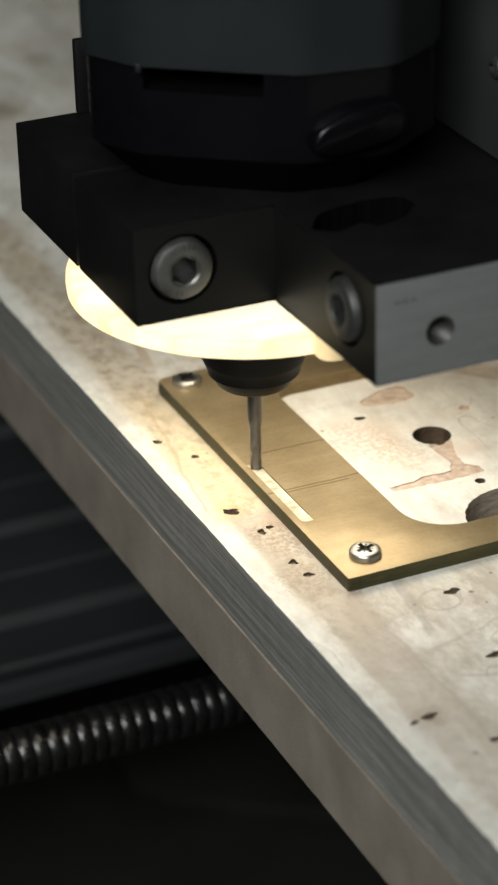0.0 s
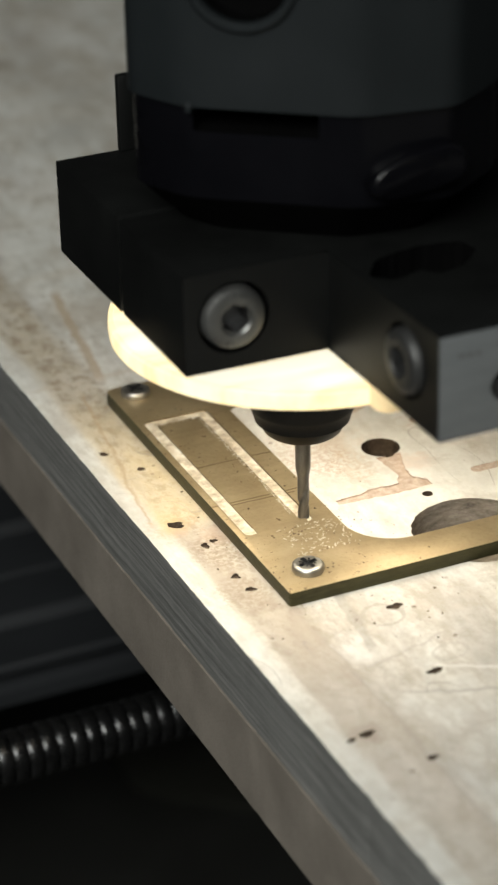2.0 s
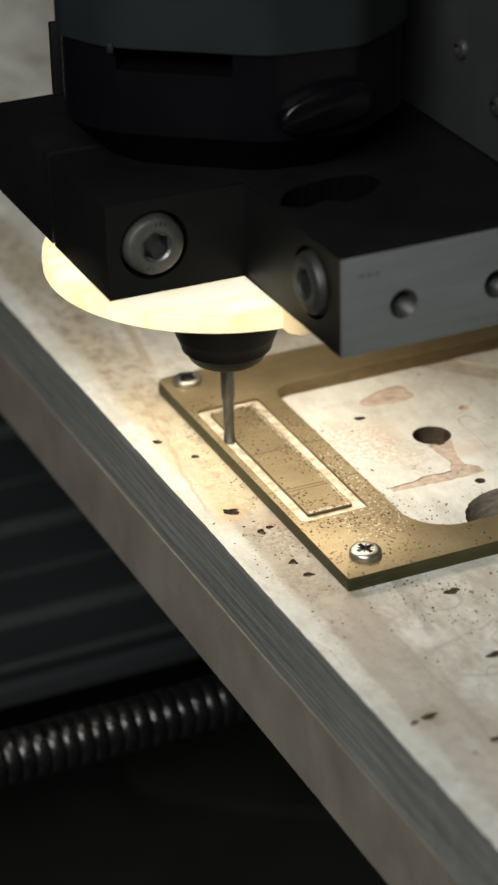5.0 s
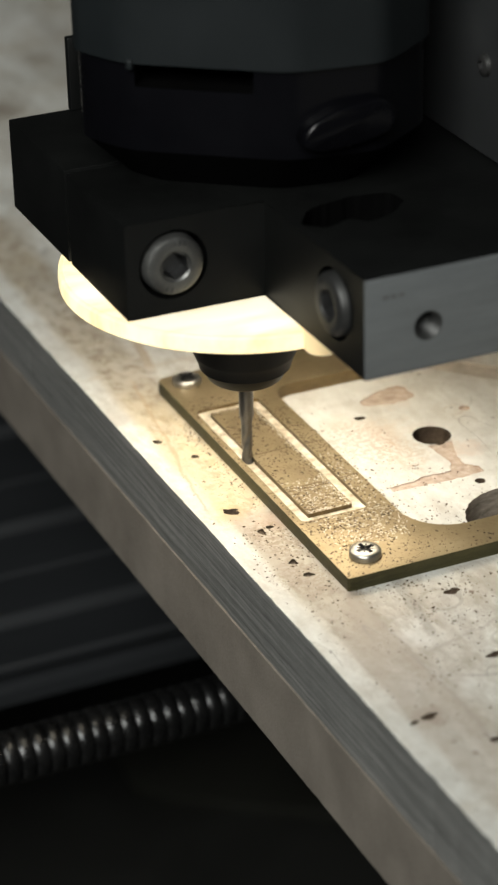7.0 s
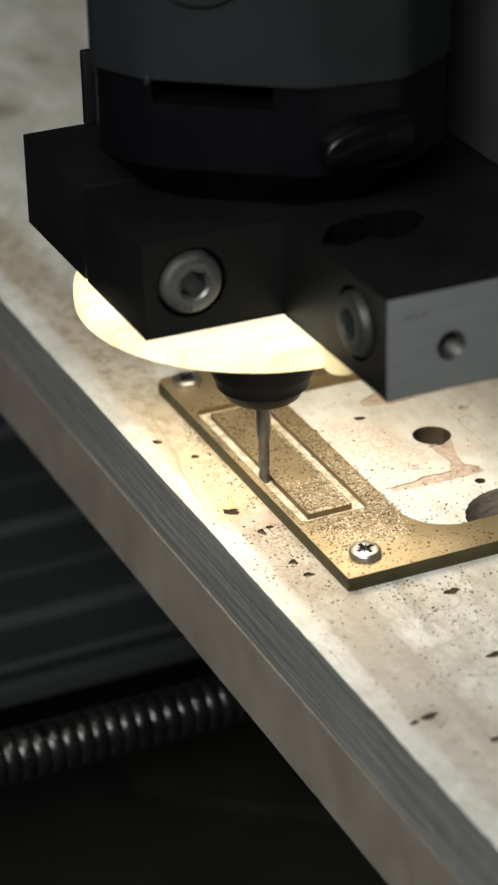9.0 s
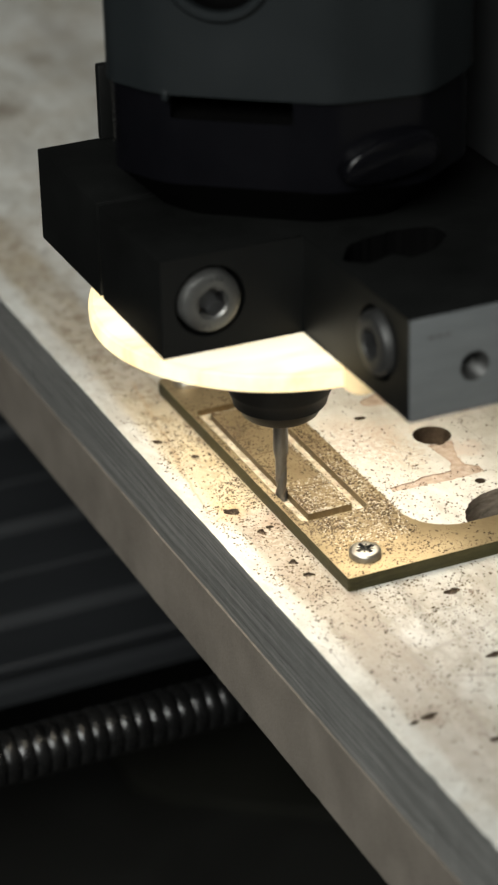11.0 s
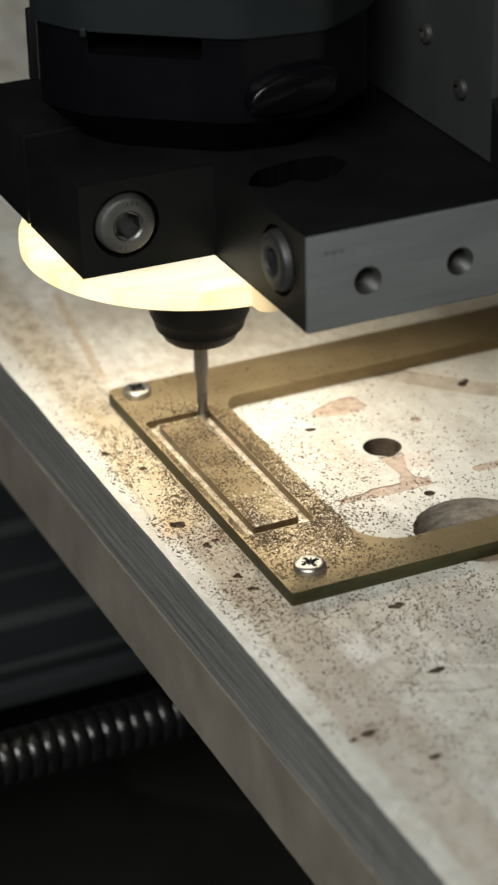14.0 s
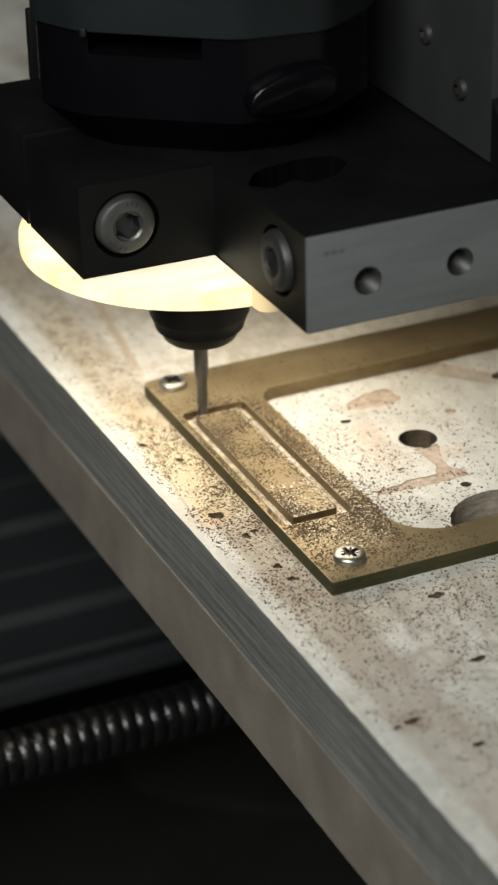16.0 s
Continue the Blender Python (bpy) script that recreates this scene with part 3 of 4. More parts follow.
# seconds and the way that the cutter has gone by then, in millimetres
RUN = [(0, 23.2), (0.5, 44.0), (1.0, 66.0), (1.5, 86.8), (2.0, 111.9), (2.5, 139.6), (3.0, 168.7), (3.2, 181.0), (5.3, 303.7), (5.5, 316.2), (6.0, 345.1),
       (6.5, 375.8), (7.0, 401.9), (7.5, 431.9), (8.0, 461.7), (8.5, 491.7), (9.0, 518.4), (9.2, 530.2), (11.3, 652.6), (11.5, 664.5),
       (12.0, 694.6), (12.5, 723.7), (13.0, 752.3), (13.5, 781.1), (14.0, 810.8), (14.5, 840.4), (15.0, 870.6), (15.5, 897.5), (16.0, 927.3)]
# seconds and how deep the cutter stands below the plate's face
DEPTH = [(0, 0.26), (0.5, 0.28), (1.0, 0.42), (2.0, 0.46), (2.5, 0.62), (5.5, 0.76), (6.5, 0.90), (7.0, 1.05), (9.0, 1.32), (11.5, 1.60), (13.0, 1.80), (16.0, 1.88)]


def way_at(t):
    return float(np.interp(t, [a for a, _ in RUN], [b for _, b in RUN]))


def time_at(s):
    return float(np.interp(s, [b for _, b in RUN], [a for a, _ in RUN]))


def depth_at(t):
    return float(np.interp(t, [a for a, _ in DEPTH], [b for _, b in DEPTH]))


def cutter_at(t):
    """The cutter's centre on the plate at t seconds."""
    s = way_at(t) % LOOP
    if s < LEG_Y:
        return GX0, GY0 + s
    s -= LEG_Y
    if s < LEG_X:
        return GX0 + s, GY1
    s -= LEG_X
    if s < LEG_Y:
        return GX1, GY1 - s
    return GX1 - (s - LEG_Y), GY0


PIECES = []


def brass_plate():
    plate = tagged(new("brass_plate"), "tarnished brass frame plate screwed to the bed, being engraved", "brass plate")
    window = prism(rounded(20.9, 112, 10.3, 80.3, 6, radii=(10, 8, 5, 5)), -2, 4)
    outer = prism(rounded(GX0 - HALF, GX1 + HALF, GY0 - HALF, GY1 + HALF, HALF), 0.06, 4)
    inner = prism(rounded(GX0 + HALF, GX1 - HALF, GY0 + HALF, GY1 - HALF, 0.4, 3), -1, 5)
    a = new("ring_outer", to_mesh("ring_outer", outer, [GROOVE_SHADE]))
    b = new("ring_inner", to_mesh("ring_inner", inner, [GROOVE_SHADE]))
    mod = a.modifiers.new("carve", "BOOLEAN")
    mod.operation, mod.object, mod.solver = "DIFFERENCE", b, "EXACT"
    bpy.context.view_layer.update()
    ring = bmesh.new()
    ring.from_mesh(bpy.data.meshes.new_from_object(a.evaluated_get(bpy.context.evaluated_depsgraph_get())))
    bmesh.ops.scale(ring, vec=(1000,) * 3, verts=ring.verts)
    for o in (a, b):
        bpy.data.objects.remove(o)
    sheet = prism(rounded(0.6, 130, 1.4, 95, 1, radii=(0.5, 0.4, 1.2, 1.6)), -0.9, 2.0, 0.06)
    body = part("sheet", sheet, BRASS, plate, cuts=[(window, SAWN), (ring, GROOVE_SHADE)])
    names = [m.name for m in body.data.materials]
    if EDGE_SHADE.name not in names:
        body.data.materials.append(EDGE_SHADE)
        names.append(EDGE_SHADE.name)
    # outer sides get the darker brass that carries their shade
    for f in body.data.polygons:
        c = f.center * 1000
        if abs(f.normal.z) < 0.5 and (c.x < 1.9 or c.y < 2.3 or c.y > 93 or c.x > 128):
            f.material_index = names.index(EDGE_SHADE.name)
    # the groove's floor in short pieces, each of which goes down as the cutter passes it
    step = 1.26
    spans = []
    for side in range(4):
        length = LEG_Y if side % 2 == 0 else LEG_X
        n = round(length / step)
        edges = [-HALF if k == 0 else (length - HALF if k == n else -HALF + k * length / n) for k in range(n + 1)]
        start = (0, LEG_Y, LEG_Y + LEG_X, 2 * LEG_Y + LEG_X)[side]
        spans += [(side, e0, e1, start) for e0, e1 in zip(edges, edges[1:])]
    for side, e0, e1, start in spans:
        if side == 0:
            b = (GX0 - HALF, GX0 + HALF, GY0 + e0, GY0 + e1)
        elif side == 1:
            b = (GX0 + e0, GX0 + e1, GY1 - HALF, GY1 + HALF)
        elif side == 2:
            b = (GX1 - HALF, GX1 + HALF, GY1 - e1, GY1 - e0)
        else:
            b = (GX1 - e1, GX1 - e0, GY0 - HALF, GY0 + HALF)
        bm = box(*b, 1.5, 2.0)
        ob = part("groove_floor", bm, BRASS, plate)
        PIECES.append((ob, start + max(0.0, (e0 + e1) / 2)))
    return plate


PLATE = brass_plate()


def wood_screw(x, y, turn):
    """Pan-head cross-recess screw."""
    thing = tagged(new("wood_screw"), "zinc-plated pan-head cross-recess screw in the brass plate", "screw", "screws in the plate")
    head = lathe([(0, 1.62), (2.0, 1.6), (2.5, 1.54), (2.85, 1.38), (3.05, 1.1), (3.12, 0.7), (3.1, 0.1), (3.0, 0.0), (0, 0.0)], 40)
    cuts = []
    for k in range(4):
        arm = box(-0.46, 0.46, 0.0, 1.95, 0.85, 3.0)
        cuts.append((turned(arm, Matrix.Rotation(radians(90 * k), 4, "Z")), SOCKET))
    for k in range(4):
        tick = box(-0.17, 0.17, 0.3, 1.7, 1.0, 3.0)
        cuts.append((turned(tick, Matrix.Rotation(radians(45 + 90 * k), 4, "Z")), SOCKET))
    bmesh.ops.translate(head, vec=(0, 0, 0.0), verts=head.verts)
    part("head", head, ZINC, thing, cuts=cuts)
    part("shank", lathe([(1.5, 0.1), (1.5, -1.9), (1.2, -11), (0, -13)], 20), ZINC, thing)
    thing.matrix_basis = pose(x / 1000, y / 1000, 0.002, 0, 0, turn)
    return thing


SCREWS = [(wood_screw(7.3, 7.8, 12), 7.3, 7.8, 12), (wood_screw(5.8, 90.3, 38), 5.8, 90.3, 38)]


def corrugated_hose():
    """Black ribbed conduit below the bed, along its travel."""
    hose = tagged(new("corrugated_hose"), "black glossy corrugated hose below the bed", "hose")
    profile = [(0, -330)]
    x = -330.0
    pitch = 3.5
    while x < 60:
        for f, r in ((0.0, 5.1), (0.05, 5.9), (0.16, 6.15), (0.50, 6.2), (0.82, 6.1), (0.92, 5.9), (0.96, 5.1)):
            profile.append((r, x + f * pitch))
        x += pitch
        pitch = 3.5 if x > -44 else 2.4
    profile.append((0, x))
    bm = lathe(profile, 28)
    turned(bm, Matrix.Rotation(radians(90), 4, "Y"))
    part("ribbed_tube", bm, HOSE, hose)
    part("end_clamp", box(40, 52, -9, 9, -9, 60, 1), FRAME, hose, "dark clamp up to the bed")
    return hose


HOSE_AT = (0.0, 0.0893, -0.0809)
CONDUIT = corrugated_hose()
CONDUIT.matrix_basis = pose(*HOSE_AT)


def chips(name, count, seed, reach, near, front=0.22, centre=(14, 8), wide=0.7):
    """A scatter of fine swarf, thickest by the groove."""
    rng = random.Random(seed)
    verts, faces = [], []
    while len(faces) < count * 4:
        if rng.random() < near:
            t = rng.uniform(0, LOOP)
            side = [GX0, GY0 + t] if t < LEG_Y else [GX0 + (t - LEG_Y), GY1] if t < LEG_Y + LEG_X else \
                [GX1, GY1 - (t - LEG_Y - LEG_X)] if t < 2 * LEG_Y + LEG_X else [GX1 - (t - 2 * LEG_Y - LEG_X), GY0]
            x, y = side[0] + rng.gauss(0, 3.2), side[1] + rng.gauss(0, 3.2)
        elif rng.random() < front:
            x, y = 11.5 + rng.gauss(0, 7.5), 20 + rng.gauss(0, 8.5)
        else:
            x, y = centre[0] + rng.gauss(0, reach * wide), centre[1] + rng.gauss(0, reach)
        if noise.noise(Vector((x * 0.13, y * 0.13, seed * 0.3))) < rng.uniform(-0.4, 0.4):
            continue
        if x < -12.6 or (abs(x - 43.5) < 5 and abs(y - 48.6) < 5) or math.hypot(x - 44.6, y - 10.0) < 12.7:
            continue
        on_plate = 0.8 < x < 129 and 1.6 < y < 94.8 and not (21.2 < x < 111 and 10.6 < y < 80)
        groove = GX0 - 1.4 < x < GX1 + 1.4 and GY0 - 1.4 < y < GY1 + 1.4 and not (GX0 + 1.3 < x < GX1 - 1.3 and GY0 + 1.3 < y < GY1 - 1.3)
        if groove:
            continue
        z = 2.0 if on_plate else -0.9
        if not on_plate:
            x, y = x + 0.68, y + 1.56
            if 0.4 < x < 130 and 1.2 < y < 95 and not (21.2 < x < 111 and 10.6 < y < 80):
                continue
        size = 0.08 + 0.30 * rng.random() ** 2.8
        a = rng.uniform(0, 6.28)
        n = len(verts)
        for k, (px, py, pz) in enumerate(((-0.8, -0.65, 0), (0.8, -0.55, 0), (0.1, 0.95, 0.1), (rng.uniform(-0.4, 0.4), 0, 0.9))):
            verts.append(((x + size * (px * math.cos(a) - py * math.sin(a))) / 1000, (y + size * (px * math.sin(a) + py * math.cos(a))) / 1000,
                          (z + size * pz * 0.7) / 1000))
        faces += [(n, n + 2, n + 1), (n, n + 1, n + 3), (n + 1, n + 2, n + 3), (n + 2, n, n + 3)]
    me = bpy.data.meshes.new(name)
    me.from_pydata(verts, [], faces)
    me.materials.append(CHIP)
    return tagged(new(name, me), "fine brown brass chips scattered over plate and bed", "chips", "brass chips", "stuff")


def groove_chips(name, count, seed, z):
    """Swarf left lying on the groove's floor."""
    rng = random.Random(seed)
    verts, faces = [], []
    for _ in range(count):
        t = rng.uniform(0, LOOP)
        off = HALF * (1 - 1.5 * rng.random() ** 2) * rng.choice((-0.85, 0.85))
        if t < LEG_Y:
            x, y = GX0 + off, GY0 + t
        elif t < LEG_Y + LEG_X:
            x, y = GX0 + t - LEG_Y, GY1 + off
        elif t < 2 * LEG_Y + LEG_X:
            x, y = GX1 + off, GY1 - (t - LEG_Y - LEG_X)
        else:
            x, y = GX1 - (t - 2 * LEG_Y - LEG_X), GY0 + off
        size, a, n = rng.uniform(0.10, 0.24), rng.uniform(0, 6.28), len(verts)
        for px, py, pz in ((-1, -0.5, 0), (1, -0.4, 0), (0.2, 0.8, 0.1), (0, 0, 0.9)):
            verts.append(((x + size * (px * math.cos(a) - py * math.sin(a))) / 1000, (y + size * (px * math.sin(a) + py * math.cos(a))) / 1000, (z + size * pz) / 1000))
        faces += [(n, n + 2, n + 1), (n, n + 1, n + 3), (n + 1, n + 2, n + 3), (n + 2, n, n + 3)]
    me = bpy.data.meshes.new(name)
    me.from_pydata(verts, [], faces)
    me.materials.append(CHIP)
    return tagged(new(name, me), "brown brass chips lying in the cut groove", "chips", "brass chips", "stuff")


def curls(name, count, seed, x0, x1, y0, y1):
    """Bright fresh curls of brass that lie along a stretch of the groove's lip."""
    rng = random.Random(seed)
    verts, faces = [], []
    for _ in range(count):
        x, y = rng.uniform(x0, x1), rng.uniform(y0, y1)
        a, size, bend = rng.uniform(0, 6.28), rng.uniform(0.12, 0.34), rng.uniform(0.6, 1.6)
        n = len(verts)
        for k in range(5):
            f = k / 4 - 0.5
            px, pz = size * 2 * f, size * bend * (0.25 - f * f) + 0.02
            for w in (-0.3, 0.3):
                py = size * w
                verts.append(((x + px * math.cos(a) - py * math.sin(a)) / 1000, (y + px * math.sin(a) + py * math.cos(a)) / 1000, (2.0 + pz) / 1000))
        for k in range(4):
            faces.append((n + 2 * k, n + 2 * k + 2, n + 2 * k + 3, n + 2 * k + 1))
    me = bpy.data.meshes.new(name)
    me.from_pydata(verts, [], faces)
    me.materials.append(CURL)
    return tagged(new(name, me), "bright brass curls along the lip of the fresh groove", "chips", "brass chips", "stuff")


# seconds at which each scatter has been thrown
CHIPS = [(7.4, groove_chips("groove_chips", 220, 31, 0.85)), (10.6, groove_chips("groove_chips", 200, 32, 0.42)), (13.2, groove_chips("groove_chips", 90, 33, 0.18)),
         (1.4, chips("brass_chips", 480, 11, 14, 0.42)), (2.7, chips("brass_chips", 1260, 12, 20, 0.52)), (3.9, chips("brass_chips", 1200, 13, 24, 0.42)),
         (5.1, chips("brass_chips", 1200, 14, 26, 0.39)), (6.6, chips("brass_chips", 1500, 15, 30, 0.35)), (8.6, chips("brass_chips", 2200, 16, 38, 0.35)),
         (10.4, chips("brass_chips", 7600, 17, 40, 0.36, 0.14)), (12.2, chips("brass_chips", 8200, 18, 42, 0.38, 0.16)), (13.8, chips("brass_chips", 8400, 19, 44, 0.48)),
         (9.6, chips("brass_chips", 1800, 41, 32, 0.0, 0.0, (-6, 52), 0.14)), (12.8, chips("brass_chips", 2200, 42, 34, 0.0, 0.0, (-6, 48), 0.15)),
         (0.95, curls("brass_curls", 40, 21, 3.6, 15.0, 74.2, 74.8)), (1.3, curls("brass_curls", 60, 22, 13.3, 14.1, 62, 74)), (1.6, curls("brass_curls", 60, 23, 13.3, 14.1, 46, 62)),
         (1.95, curls("brass_curls", 60, 24, 13.3, 14.1, 28, 46)), (2.25, curls("brass_curls", 60, 25, 4.6, 14.6, 26.9, 27.6)), (1.35, curls("brass_curls", 170, 26, 8, 21, 13, 24)),
         (2.9, curls("brass_curls", 110, 27, 16.6, 20.0, 24, 48)),
         (5.6, curls("brass_curls", 230, 28, 4.8, 13.9, 27, 40)), (6.9, curls("brass_curls", 260, 29, 4.0, 19.0, 11, 24.2)), (7.1, curls("brass_curls", 110, 30, 16.7, 22.0, 22, 44))]

# ---- the spindle carriage ----
AX, AY = 3.3, 48.8


def cap_bolt(parent, m, stick, metal):
    """Socket head cap screw: a knurled steel head with a hexagon socket."""
    head = lathe([(0, stick), (3.4, stick), (4.7, stick), (5.4, stick - 0.35), (5.8, stick - 1.1), (5.85, stick - 5), (0, stick - 5)], 56)
    hexa = prism([(2.75 * math.cos(radians(60 * k + 20)), 2.75 * math.sin(radians(60 * k + 20))) for k in range(6)], stick - 3.6, stick + 2)
    cone = lathe([(3.1, stick + 0.05), (2.7, stick - 0.4), (0, stick - 0.4), (0, stick + 1), (3.1, stick + 1)], 40)
    marks = []
    for a in (52, 64, 76, 232, 246):
        tick = box(4.0, 4.9, -0.14, 0.14, stick - 0.14, stick + 1)
        marks.append((turned(tick, Matrix.Rotation(radians(a), 4, "Z")), SOCKET))
    ob = part("cap_bolt", head, metal, parent, "dull steel socket-head cap bolt", [(hexa, SOCKET), (cone, metal)] + marks)
    for v in ob.data.vertices:
        v.co = m @ v.co
    return ob


def spindle_carriage():
    car = tagged(new("spindle_carriage"), "black router spindle in a split clamp over the bed", "router spindle")
    z0, z1 = 52.2, 70.9
    face_y, bar_y, left, step = 21.1, -19.0, -31.6, -4.4
    # front half of the split clamp, with the arm that reaches forward
    front = prism([(left, face_y), (step, face_y), (step, bar_y), (46, bar_y), (46, 49.8), (left, 49.8)], z0, z1, 0.35, 2)
    bore = prism(circle(AX, AY, 16, 72), z0 - 5, z1 + 5)
    along_y = Matrix(((1, 0, 0, 0), (0, 0, -1, 0), (0, 1, 0, 0), (0, 0, 0, 1)))
    along_x = Matrix(((0, 0, -1, 0), (1, 0, 0, 0), (0, 1, 0, 0), (0, 0, 0, 1)))
    counter = turned(lathe([(0, -9), (6.7, -9), (6.7, 9), (0, 9)], 48), Matrix.Translation((-22.4, face_y + 6.5, 61.8)) @ along_y)
    counter2 = turned(lathe([(0, -6), (6.7, -6), (6.7, 6), (0, 6)], 48), Matrix.Translation((step + 5.2, -7.4, 62.0)) @ along_x)
    # irregular black-lined cut for the dark patch on the arm's top
    dark_patch_cut = prism(crumbled(softened([(-3.5, 7.5), (0.5, 4.2), (5.5, 6.6), (8.0, 3.4), (13.5, 5.0), (18.2, 9.5), (17.5, 14.0), (11.0, 15.5), (5.0, 14.6), (0.5, 13.2)], 1.4), 0.3, 3), z1 - 15, z1 + 4)
    cuts = [(bore, BLACK), (counter, BLACK), (counter2, BLACK), (dark_patch_cut, SHADE_BLACK)]
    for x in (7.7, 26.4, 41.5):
        cuts.append((turned(lathe([(0, -7), (2.9, -7), (2.9, 3), (0, 3)], 32), Matrix.Translation((x, bar_y, 60.4)) @ along_y), SHADE_BLACK))
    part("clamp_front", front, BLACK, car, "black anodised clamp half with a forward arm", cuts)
    rear = prism([(left, 51.3), (46, 51.3), (46, 82), (left, 82)], z0, z1, 0.35, 2)
    part("clamp_rear", rear, BLACK, car, "black anodised rear clamp half", [(prism(circle(AX, AY, 16, 72), z0 - 5, z1 + 5), BLACK)])
    # bare machined end of the arm
    end = box(step + 0.05, 46, bar_y - 0.5, bar_y + 0.3, z0 + 0.1, z1 - 0.1, 0.15)
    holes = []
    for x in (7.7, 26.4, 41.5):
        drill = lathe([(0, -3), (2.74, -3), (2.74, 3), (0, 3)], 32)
        holes.append((turned(drill, Matrix.Translation((x, bar_y - 0.2, 60.4)) @ along_y), SHADE_BLACK))
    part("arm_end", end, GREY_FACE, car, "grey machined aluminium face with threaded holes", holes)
    for x in (7.7, 26.4, 41.5):
        thread = lathe([(2.72, 0.48), (2.2, -0.2)] + [(2.25 if k % 2 else 2.0, -0.4 - 0.3 * k) for k in range(14)] + [(0, -5.2)], 32)
        part("threaded_hole", turned(thread, Matrix.Translation((x, bar_y, 60.4)) @ along_y), DULL, car, "dark threaded hole")
    for k in range(3):
        part("stamped_mark", box(-1.0 + k * 1.5, 0.0 + k * 1.5, bar_y - 0.56, bar_y - 0.5, 66.9, 67.6), MARK, car, "faint stamped mark")
    cap_bolt(car, Matrix.Translation((-0.0224, (face_y + 0.3) / 1000, 0.0618)) @ along_y @ Matrix.Rotation(radians(14), 4, "Z"), 1.4, STEEL)
    cap_bolt(car, Matrix.Translation((step / 1000, -0.0074, 0.0620)) @ along_x, 1.3, DULL)
    # motor housing
    mx, my = AX + 3.3, AY + 0.5
    outline = softened([(-31.3, 18.8), (-22.0, 26.5), (6.8, 32.9), (23.1, 28.2), (31.5, 14.5), (31.5, -18.8), (20.5, -28.2), (-20.5, -28.2), (-31.3, -18.8)], 3.2)
    spin = Matrix.Translation((mx, my, 0)) @ Matrix.Rotation(radians(-25.0), 4, "Z")

    def housing(grow, lo, hi, bevel=0.0, k=1.0):
        bm = prism([(u * grow, -v * grow) for u, v in reversed(outline)], lo, hi, bevel)
        for q in bm.verts:
            if q.co.z < (lo + hi) / 2:
                q.co.x, q.co.y = q.co.x * k, q.co.y * k
        return turned(bm, spin)

    def on_facet(u0, v0, u1, v1, u, z):
        """A frame on the housing's facet, with its z axis pointing out."""
        along = Vector((u1 - u0, -(v1 - v0), 0)).normalized()
        f = (u - u0) / (u1 - u0)
        at = Vector((u, -(v0 + f * (v1 - v0)), z))
        out = along.cross(Vector((0, 0, 1)))
        m = Matrix(((along.x, 0, out.x, at.x), (along.y, 0, out.y, at.y), (along.z, 1, out.z, at.z), (0, 0, 0, 1)))
        return spin @ m

    facet_a, facet_b = (-22.0, 26.5, 6.8, 32.9), (6.8, 32.9, 23.1, 28.2)
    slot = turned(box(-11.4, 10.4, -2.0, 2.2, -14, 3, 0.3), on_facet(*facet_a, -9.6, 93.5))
    part("lower_housing", housing(1.0, 79.4, 95.9, 0.4), MOTOR_LOW, car, "glossy black lower motor housing", [(slot, SHADE_BLACK)])
    # skirt coloured black for the shade under the housing
    part("housing_skirt", housing(1.0, 70.95, 79.5, 0, 0.76), SHADE_BLACK, car)
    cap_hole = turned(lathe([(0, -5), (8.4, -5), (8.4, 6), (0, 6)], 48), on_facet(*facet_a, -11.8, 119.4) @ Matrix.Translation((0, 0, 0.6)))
    part("upper_housing", housing(1.03, 96.1, 190, 0.5), MOTOR_UP, car, "dark grey moulded motor housing", [(cap_hole, SHADE_BLACK)])
    rim = turned(lathe([(8.2, -1), (8.2, 0.6), (8.6, 1.1), (9.4, 1.1), (10.1, 0.4), (10.2, -1)], 56), on_facet(*facet_a, -11.8, 119.4) @ Matrix.Translation((0, 0, 0.75)))
    part("brush_cap_rim", rim, MOTOR_UP, car, "round brush-cap rim")
    part("seam_lug", turned(box(-0.6, 0.6, -1.0, 0.8, -1.0, 0.7, 0.25), on_facet(*facet_a, -21.2, 96.1) @ Matrix.Translation((0, 0, 0.7))), MOTOR_UP, car)
    # lock button, a rounded tab on the next facet
    tongue = softened([(-9.6, -1.6), (-6.5, -3.9), (2.0, -4.3), (9.2, -3.4), (9.9, 0.6), (7.4, 3.5), (-1.0, 3.7), (-7.4, 1.9)], 2.0)
    button = bmesh.new()
    layers = []
    for grow, z in ((1.0, -3), (1.0, 1.9), (0.985, 2.6), (0.955, 3.15), (0.91, 3.5), (0.85, 3.65)):
        layers.append([button.verts.new((u * grow, v * grow, z - (0.09 * (u + 9.6) if z > 0 else 0))) for u, v in tongue])
    for lower, upper in zip(layers, layers[1:]):
        for k in range(len(tongue)):
            j = (k + 1) % len(tongue)
            button.faces.new((lower[k], lower[j], upper[j], upper[k]))
    button.faces.new(layers[-1])
    part("lock_button", turned(button, on_facet(*facet_b, 16.4, 85.7) @ Matrix.Rotation(radians(7), 4, "Z")), BUTTON, car, "protruding black lock button with a rounded outline")
    # carrier plate that faces the spindle, with its screws
    part("carrier_plate", box(41, 53, -4, 110, 71.2, 190, 0.5), CARRIER, car, "black vertical carrier plate")
    part("gusset", prism_wedge(41, -17, -4, 71.1, 84), BLACK, car)
    for y, z in ((21.5, 89), (7.5, 82.3), (54, 130)):
        s = turned(lathe([(0, 1.2), (1.2, 1.2), (1.9, 0.8), (2.2, 0), (2.2, -0.6), (0, -0.6)], 28), Matrix.Translation((41, y, z)) @ along_x)
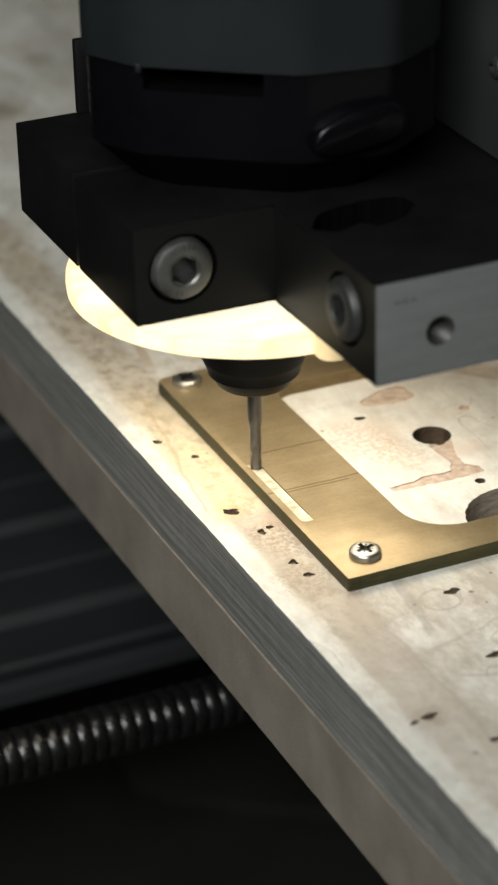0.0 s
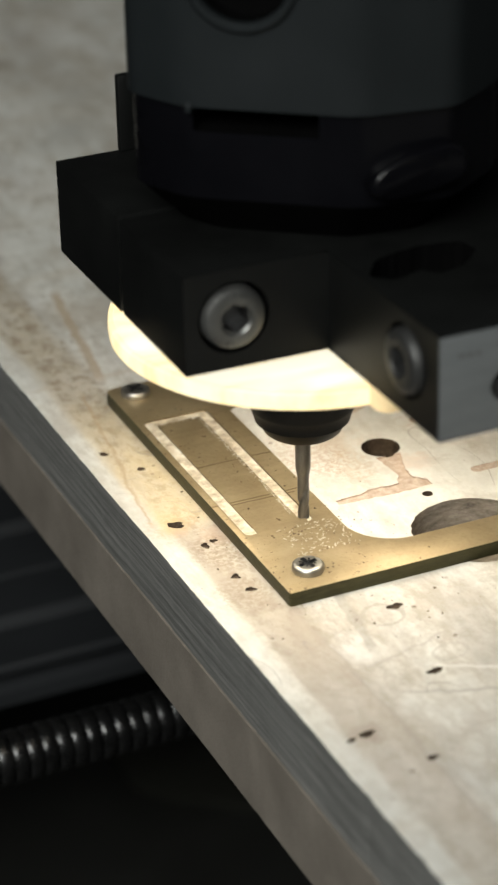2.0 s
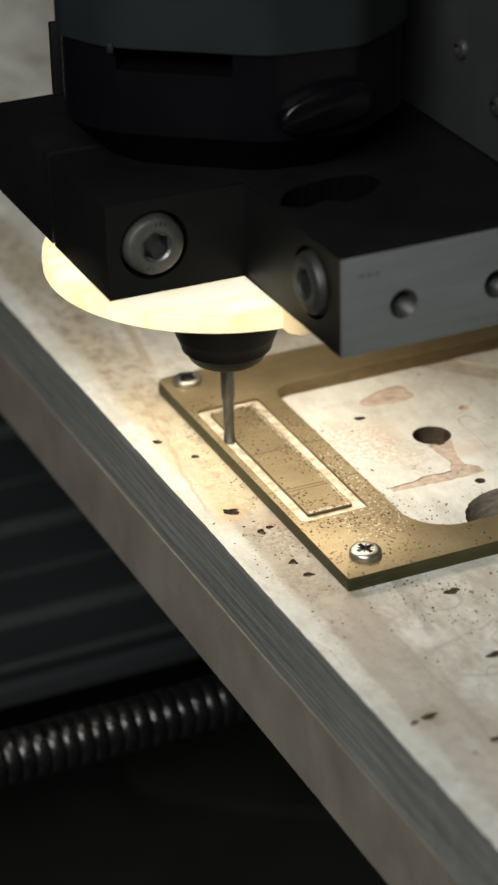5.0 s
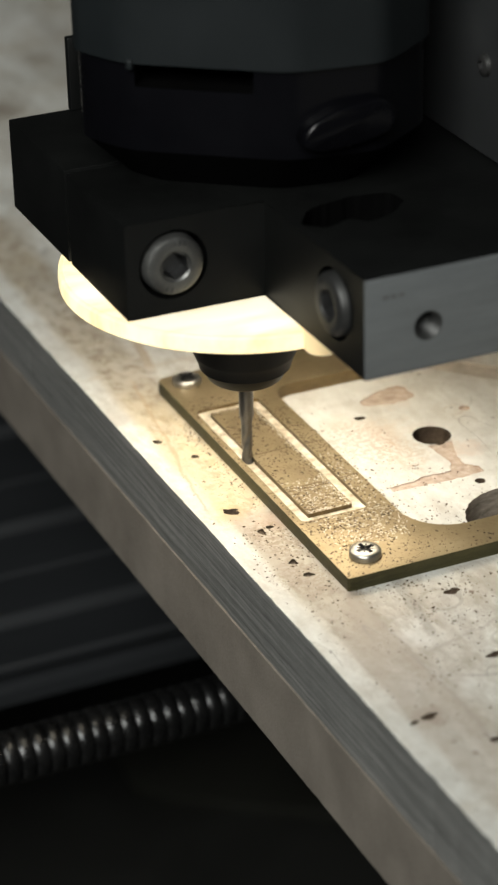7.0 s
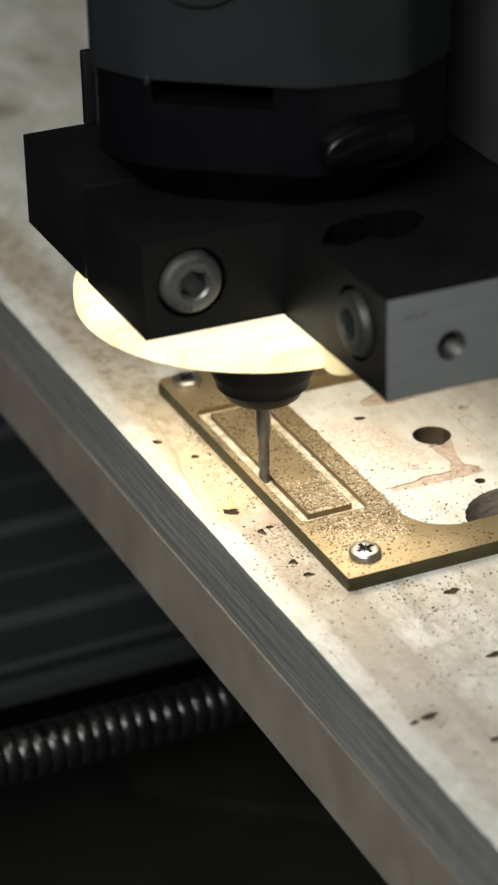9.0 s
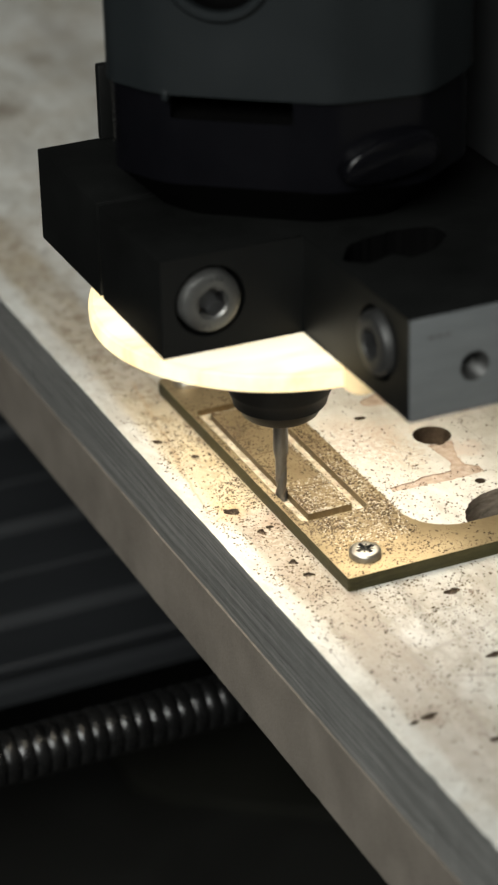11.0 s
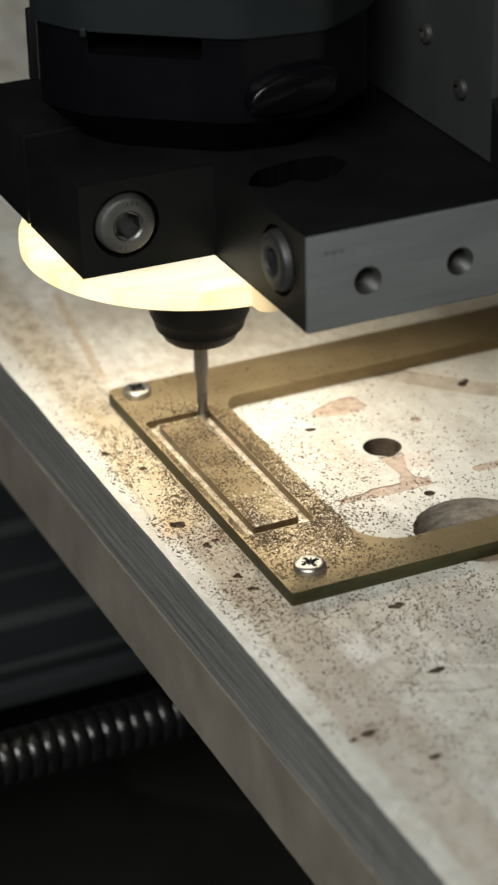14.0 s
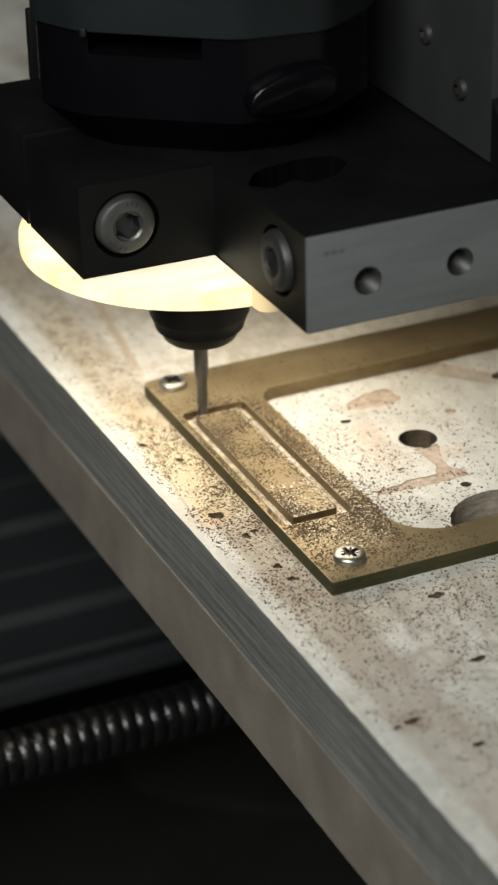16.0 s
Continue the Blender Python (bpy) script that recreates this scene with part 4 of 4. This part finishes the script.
        hexa = turned(prism([(1.1 * math.cos(radians(60 * k)), 1.1 * math.sin(radians(60 * k))) for k in range(6)], 0.2, 3), Matrix.Translation((41, y, z)) @ along_x)
        part("button_screw", s, DULL, car, "small steel button-head screw", [(hexa, SOCKET)])
    part("side_strip", box(-19.2, -15.5, 80.2, 82, 70.9, 86, 0.4), BLACK, car)
    # ring light under the clamp
    light = lathe([(14, 44.0), (35.0, 44.0), (35.0, 47.0), (14, 47.0), (14, 44.0)], 96, (AX, AY, 0))
    ring = part("ring_light", light, GLOW, car, "glowing warm-white frosted ring light")
    part("ring_rim", lathe([(35.05, 43.4), (36.0, 43.8), (36.1, 45.2), (36.0, 46.6), (35.6, 47.0), (35.05, 47.05), (35.05, 43.4)], 96, (AX, AY, 0)), RIM, ring, "yellow glowing acrylic rim")
    part("led_face", lathe([(14, 43.5), (34.8, 43.5), (34.8, 43.95), (14, 43.95), (14, 43.5)], 96, (AX, AY, 0)), LEDS, ring, "bright white diffuser of the lamp")
    for ang in (200, 320, 80):
        c, s_ = math.cos(radians(ang)), math.sin(radians(ang))
        part("standoff", lathe([(0, 46.9), (2.4, 46.9), (2.4, 52.4), (0, 52.4)], 20, (AX + 24 * c, AY + 24 * s_, 0)), SOCKET, car)
    part("light_holder", lathe([(0, 45.2), (2.8, 45.2), (3.3, 45.7), (3.3, 52.4), (0, 52.4)], 32, (1.0, 8.6, 0)), TAB, car, "yellow acrylic holder under the arm, ring glow painted on")
    # collet nut and cutter
    nose = lathe([(0, 54), (12, 54), (12, 34), (10.4, 33.4), (10.4, 27.6), (10.1, 27.0), (9.2, 24.6), (9.25, 24.3), (8.6, 24.0), (7.6, 22.0), (7.0, 21.5), (2.4, 21.2), (0, 21.2)], 64)
    bmesh.ops.translate(nose, vec=(AX, AY, 0), verts=nose.verts)
    part("collet_nut", nose, NUT, car, "round black collet nut")
    bit = bmesh.new()
    rows = []
    turn = 36
    for z, r in [(23, 1.5), (13.2, 1.5), (12.6, 1.42), (11.4, 1.18)] + [(11.0 - 0.35 * k, 1.14) for k in range(27)]:
        cut = 0.0 if z > 10 else min(1.0, (10 - z) / 1.5)
        ring_ = []
        for k in range(turn):
            q = 2 * math.pi * k / turn
            w = r * (1 - 0.26 * cut * max(0.0, math.cos(2 * (q - z * 0.55))) ** 1.5)
            ring_.append(bit.verts.new((w * math.cos(q), w * math.sin(q), z)))
        rows.append(ring_)
    for a_, b_ in zip(rows, rows[1:]):
        for k in range(turn):
            bit.faces.new((a_[k], a_[(k + 1) % turn], b_[(k + 1) % turn], b_[k]))
    bit.faces.new(rows[0])
    bit.faces.new(rows[-1][::-1])
    mill = part("end_mill", bit, CARBIDE, car, "two-flute carbide end mill")
    mill.location = (AX / 1000, AY / 1000, 0)
    return car


def prism_wedge(x, y0, y1, z0, z1):
    bm = prism([(y0, z0), (y1, z0), (y1, z1)], x, x + 12)
    return turned(bm, Matrix(((0, 0, 1, 0), (1, 0, 0, 0), (0, 1, 0, 0), (0, 0, 0, 1))))


CARRIAGE = spindle_carriage()


# ---- what moves ----
def motions():
    ticks = [k / 15 for k in range(241)]
    shift = [-(cutter_at(t)[0] - GX0) / 1000 for t in ticks]
    walk(BED, [(t, pose(BED_AT[0] + dx, *BED_AT[1:])) for t, dx in zip(ticks, shift)])
    walk(PLATE, [(t, pose(dx, 0, 0)) for t, dx in zip(ticks, shift)])
    walk(CONDUIT, [(t, pose(HOSE_AT[0] + dx, *HOSE_AT[1:])) for t, dx in zip(ticks, shift)])
    for ob, x, y, turn in SCREWS:
        walk(ob, [(t, pose(x / 1000 + dx, y / 1000, 0.002, 0, 0, turn)) for t, dx in zip(ticks, shift)])
    for when, ob in CHIPS:
        walk(ob, [(t, pose(dx, 0, -0.0009 * (1 - min(1, max(0, (t - when + 0.5) / 0.5))))) for t, dx in zip(ticks, shift)])
    walk(CARRIAGE, [(t, pose(0, (cutter_at(t)[1] - AY) / 1000, (0.25 - depth_at(t)) / 1000)) for t in ticks])
    for ob, s in PIECES:
        rows = [(0.0, 0.0 if s > way_at(0) + 1.8 else -0.00026)]
        lap = 0
        while s + lap * LOOP < way_at(16.0) + 2:
            t = time_at(s + lap * LOOP) if s + lap * LOOP > way_at(0) else -1
            if 0.04 < t < 15.9:
                rows += [(t - 0.034, rows[-1][1]), (t + 0.034, -depth_at(t) / 1000)]
            lap += 1
        rows.append((16.0, rows[-1][1]))
        walk(ob, [(t, pose(0, 0, z)) for t, z in rows])


motions()
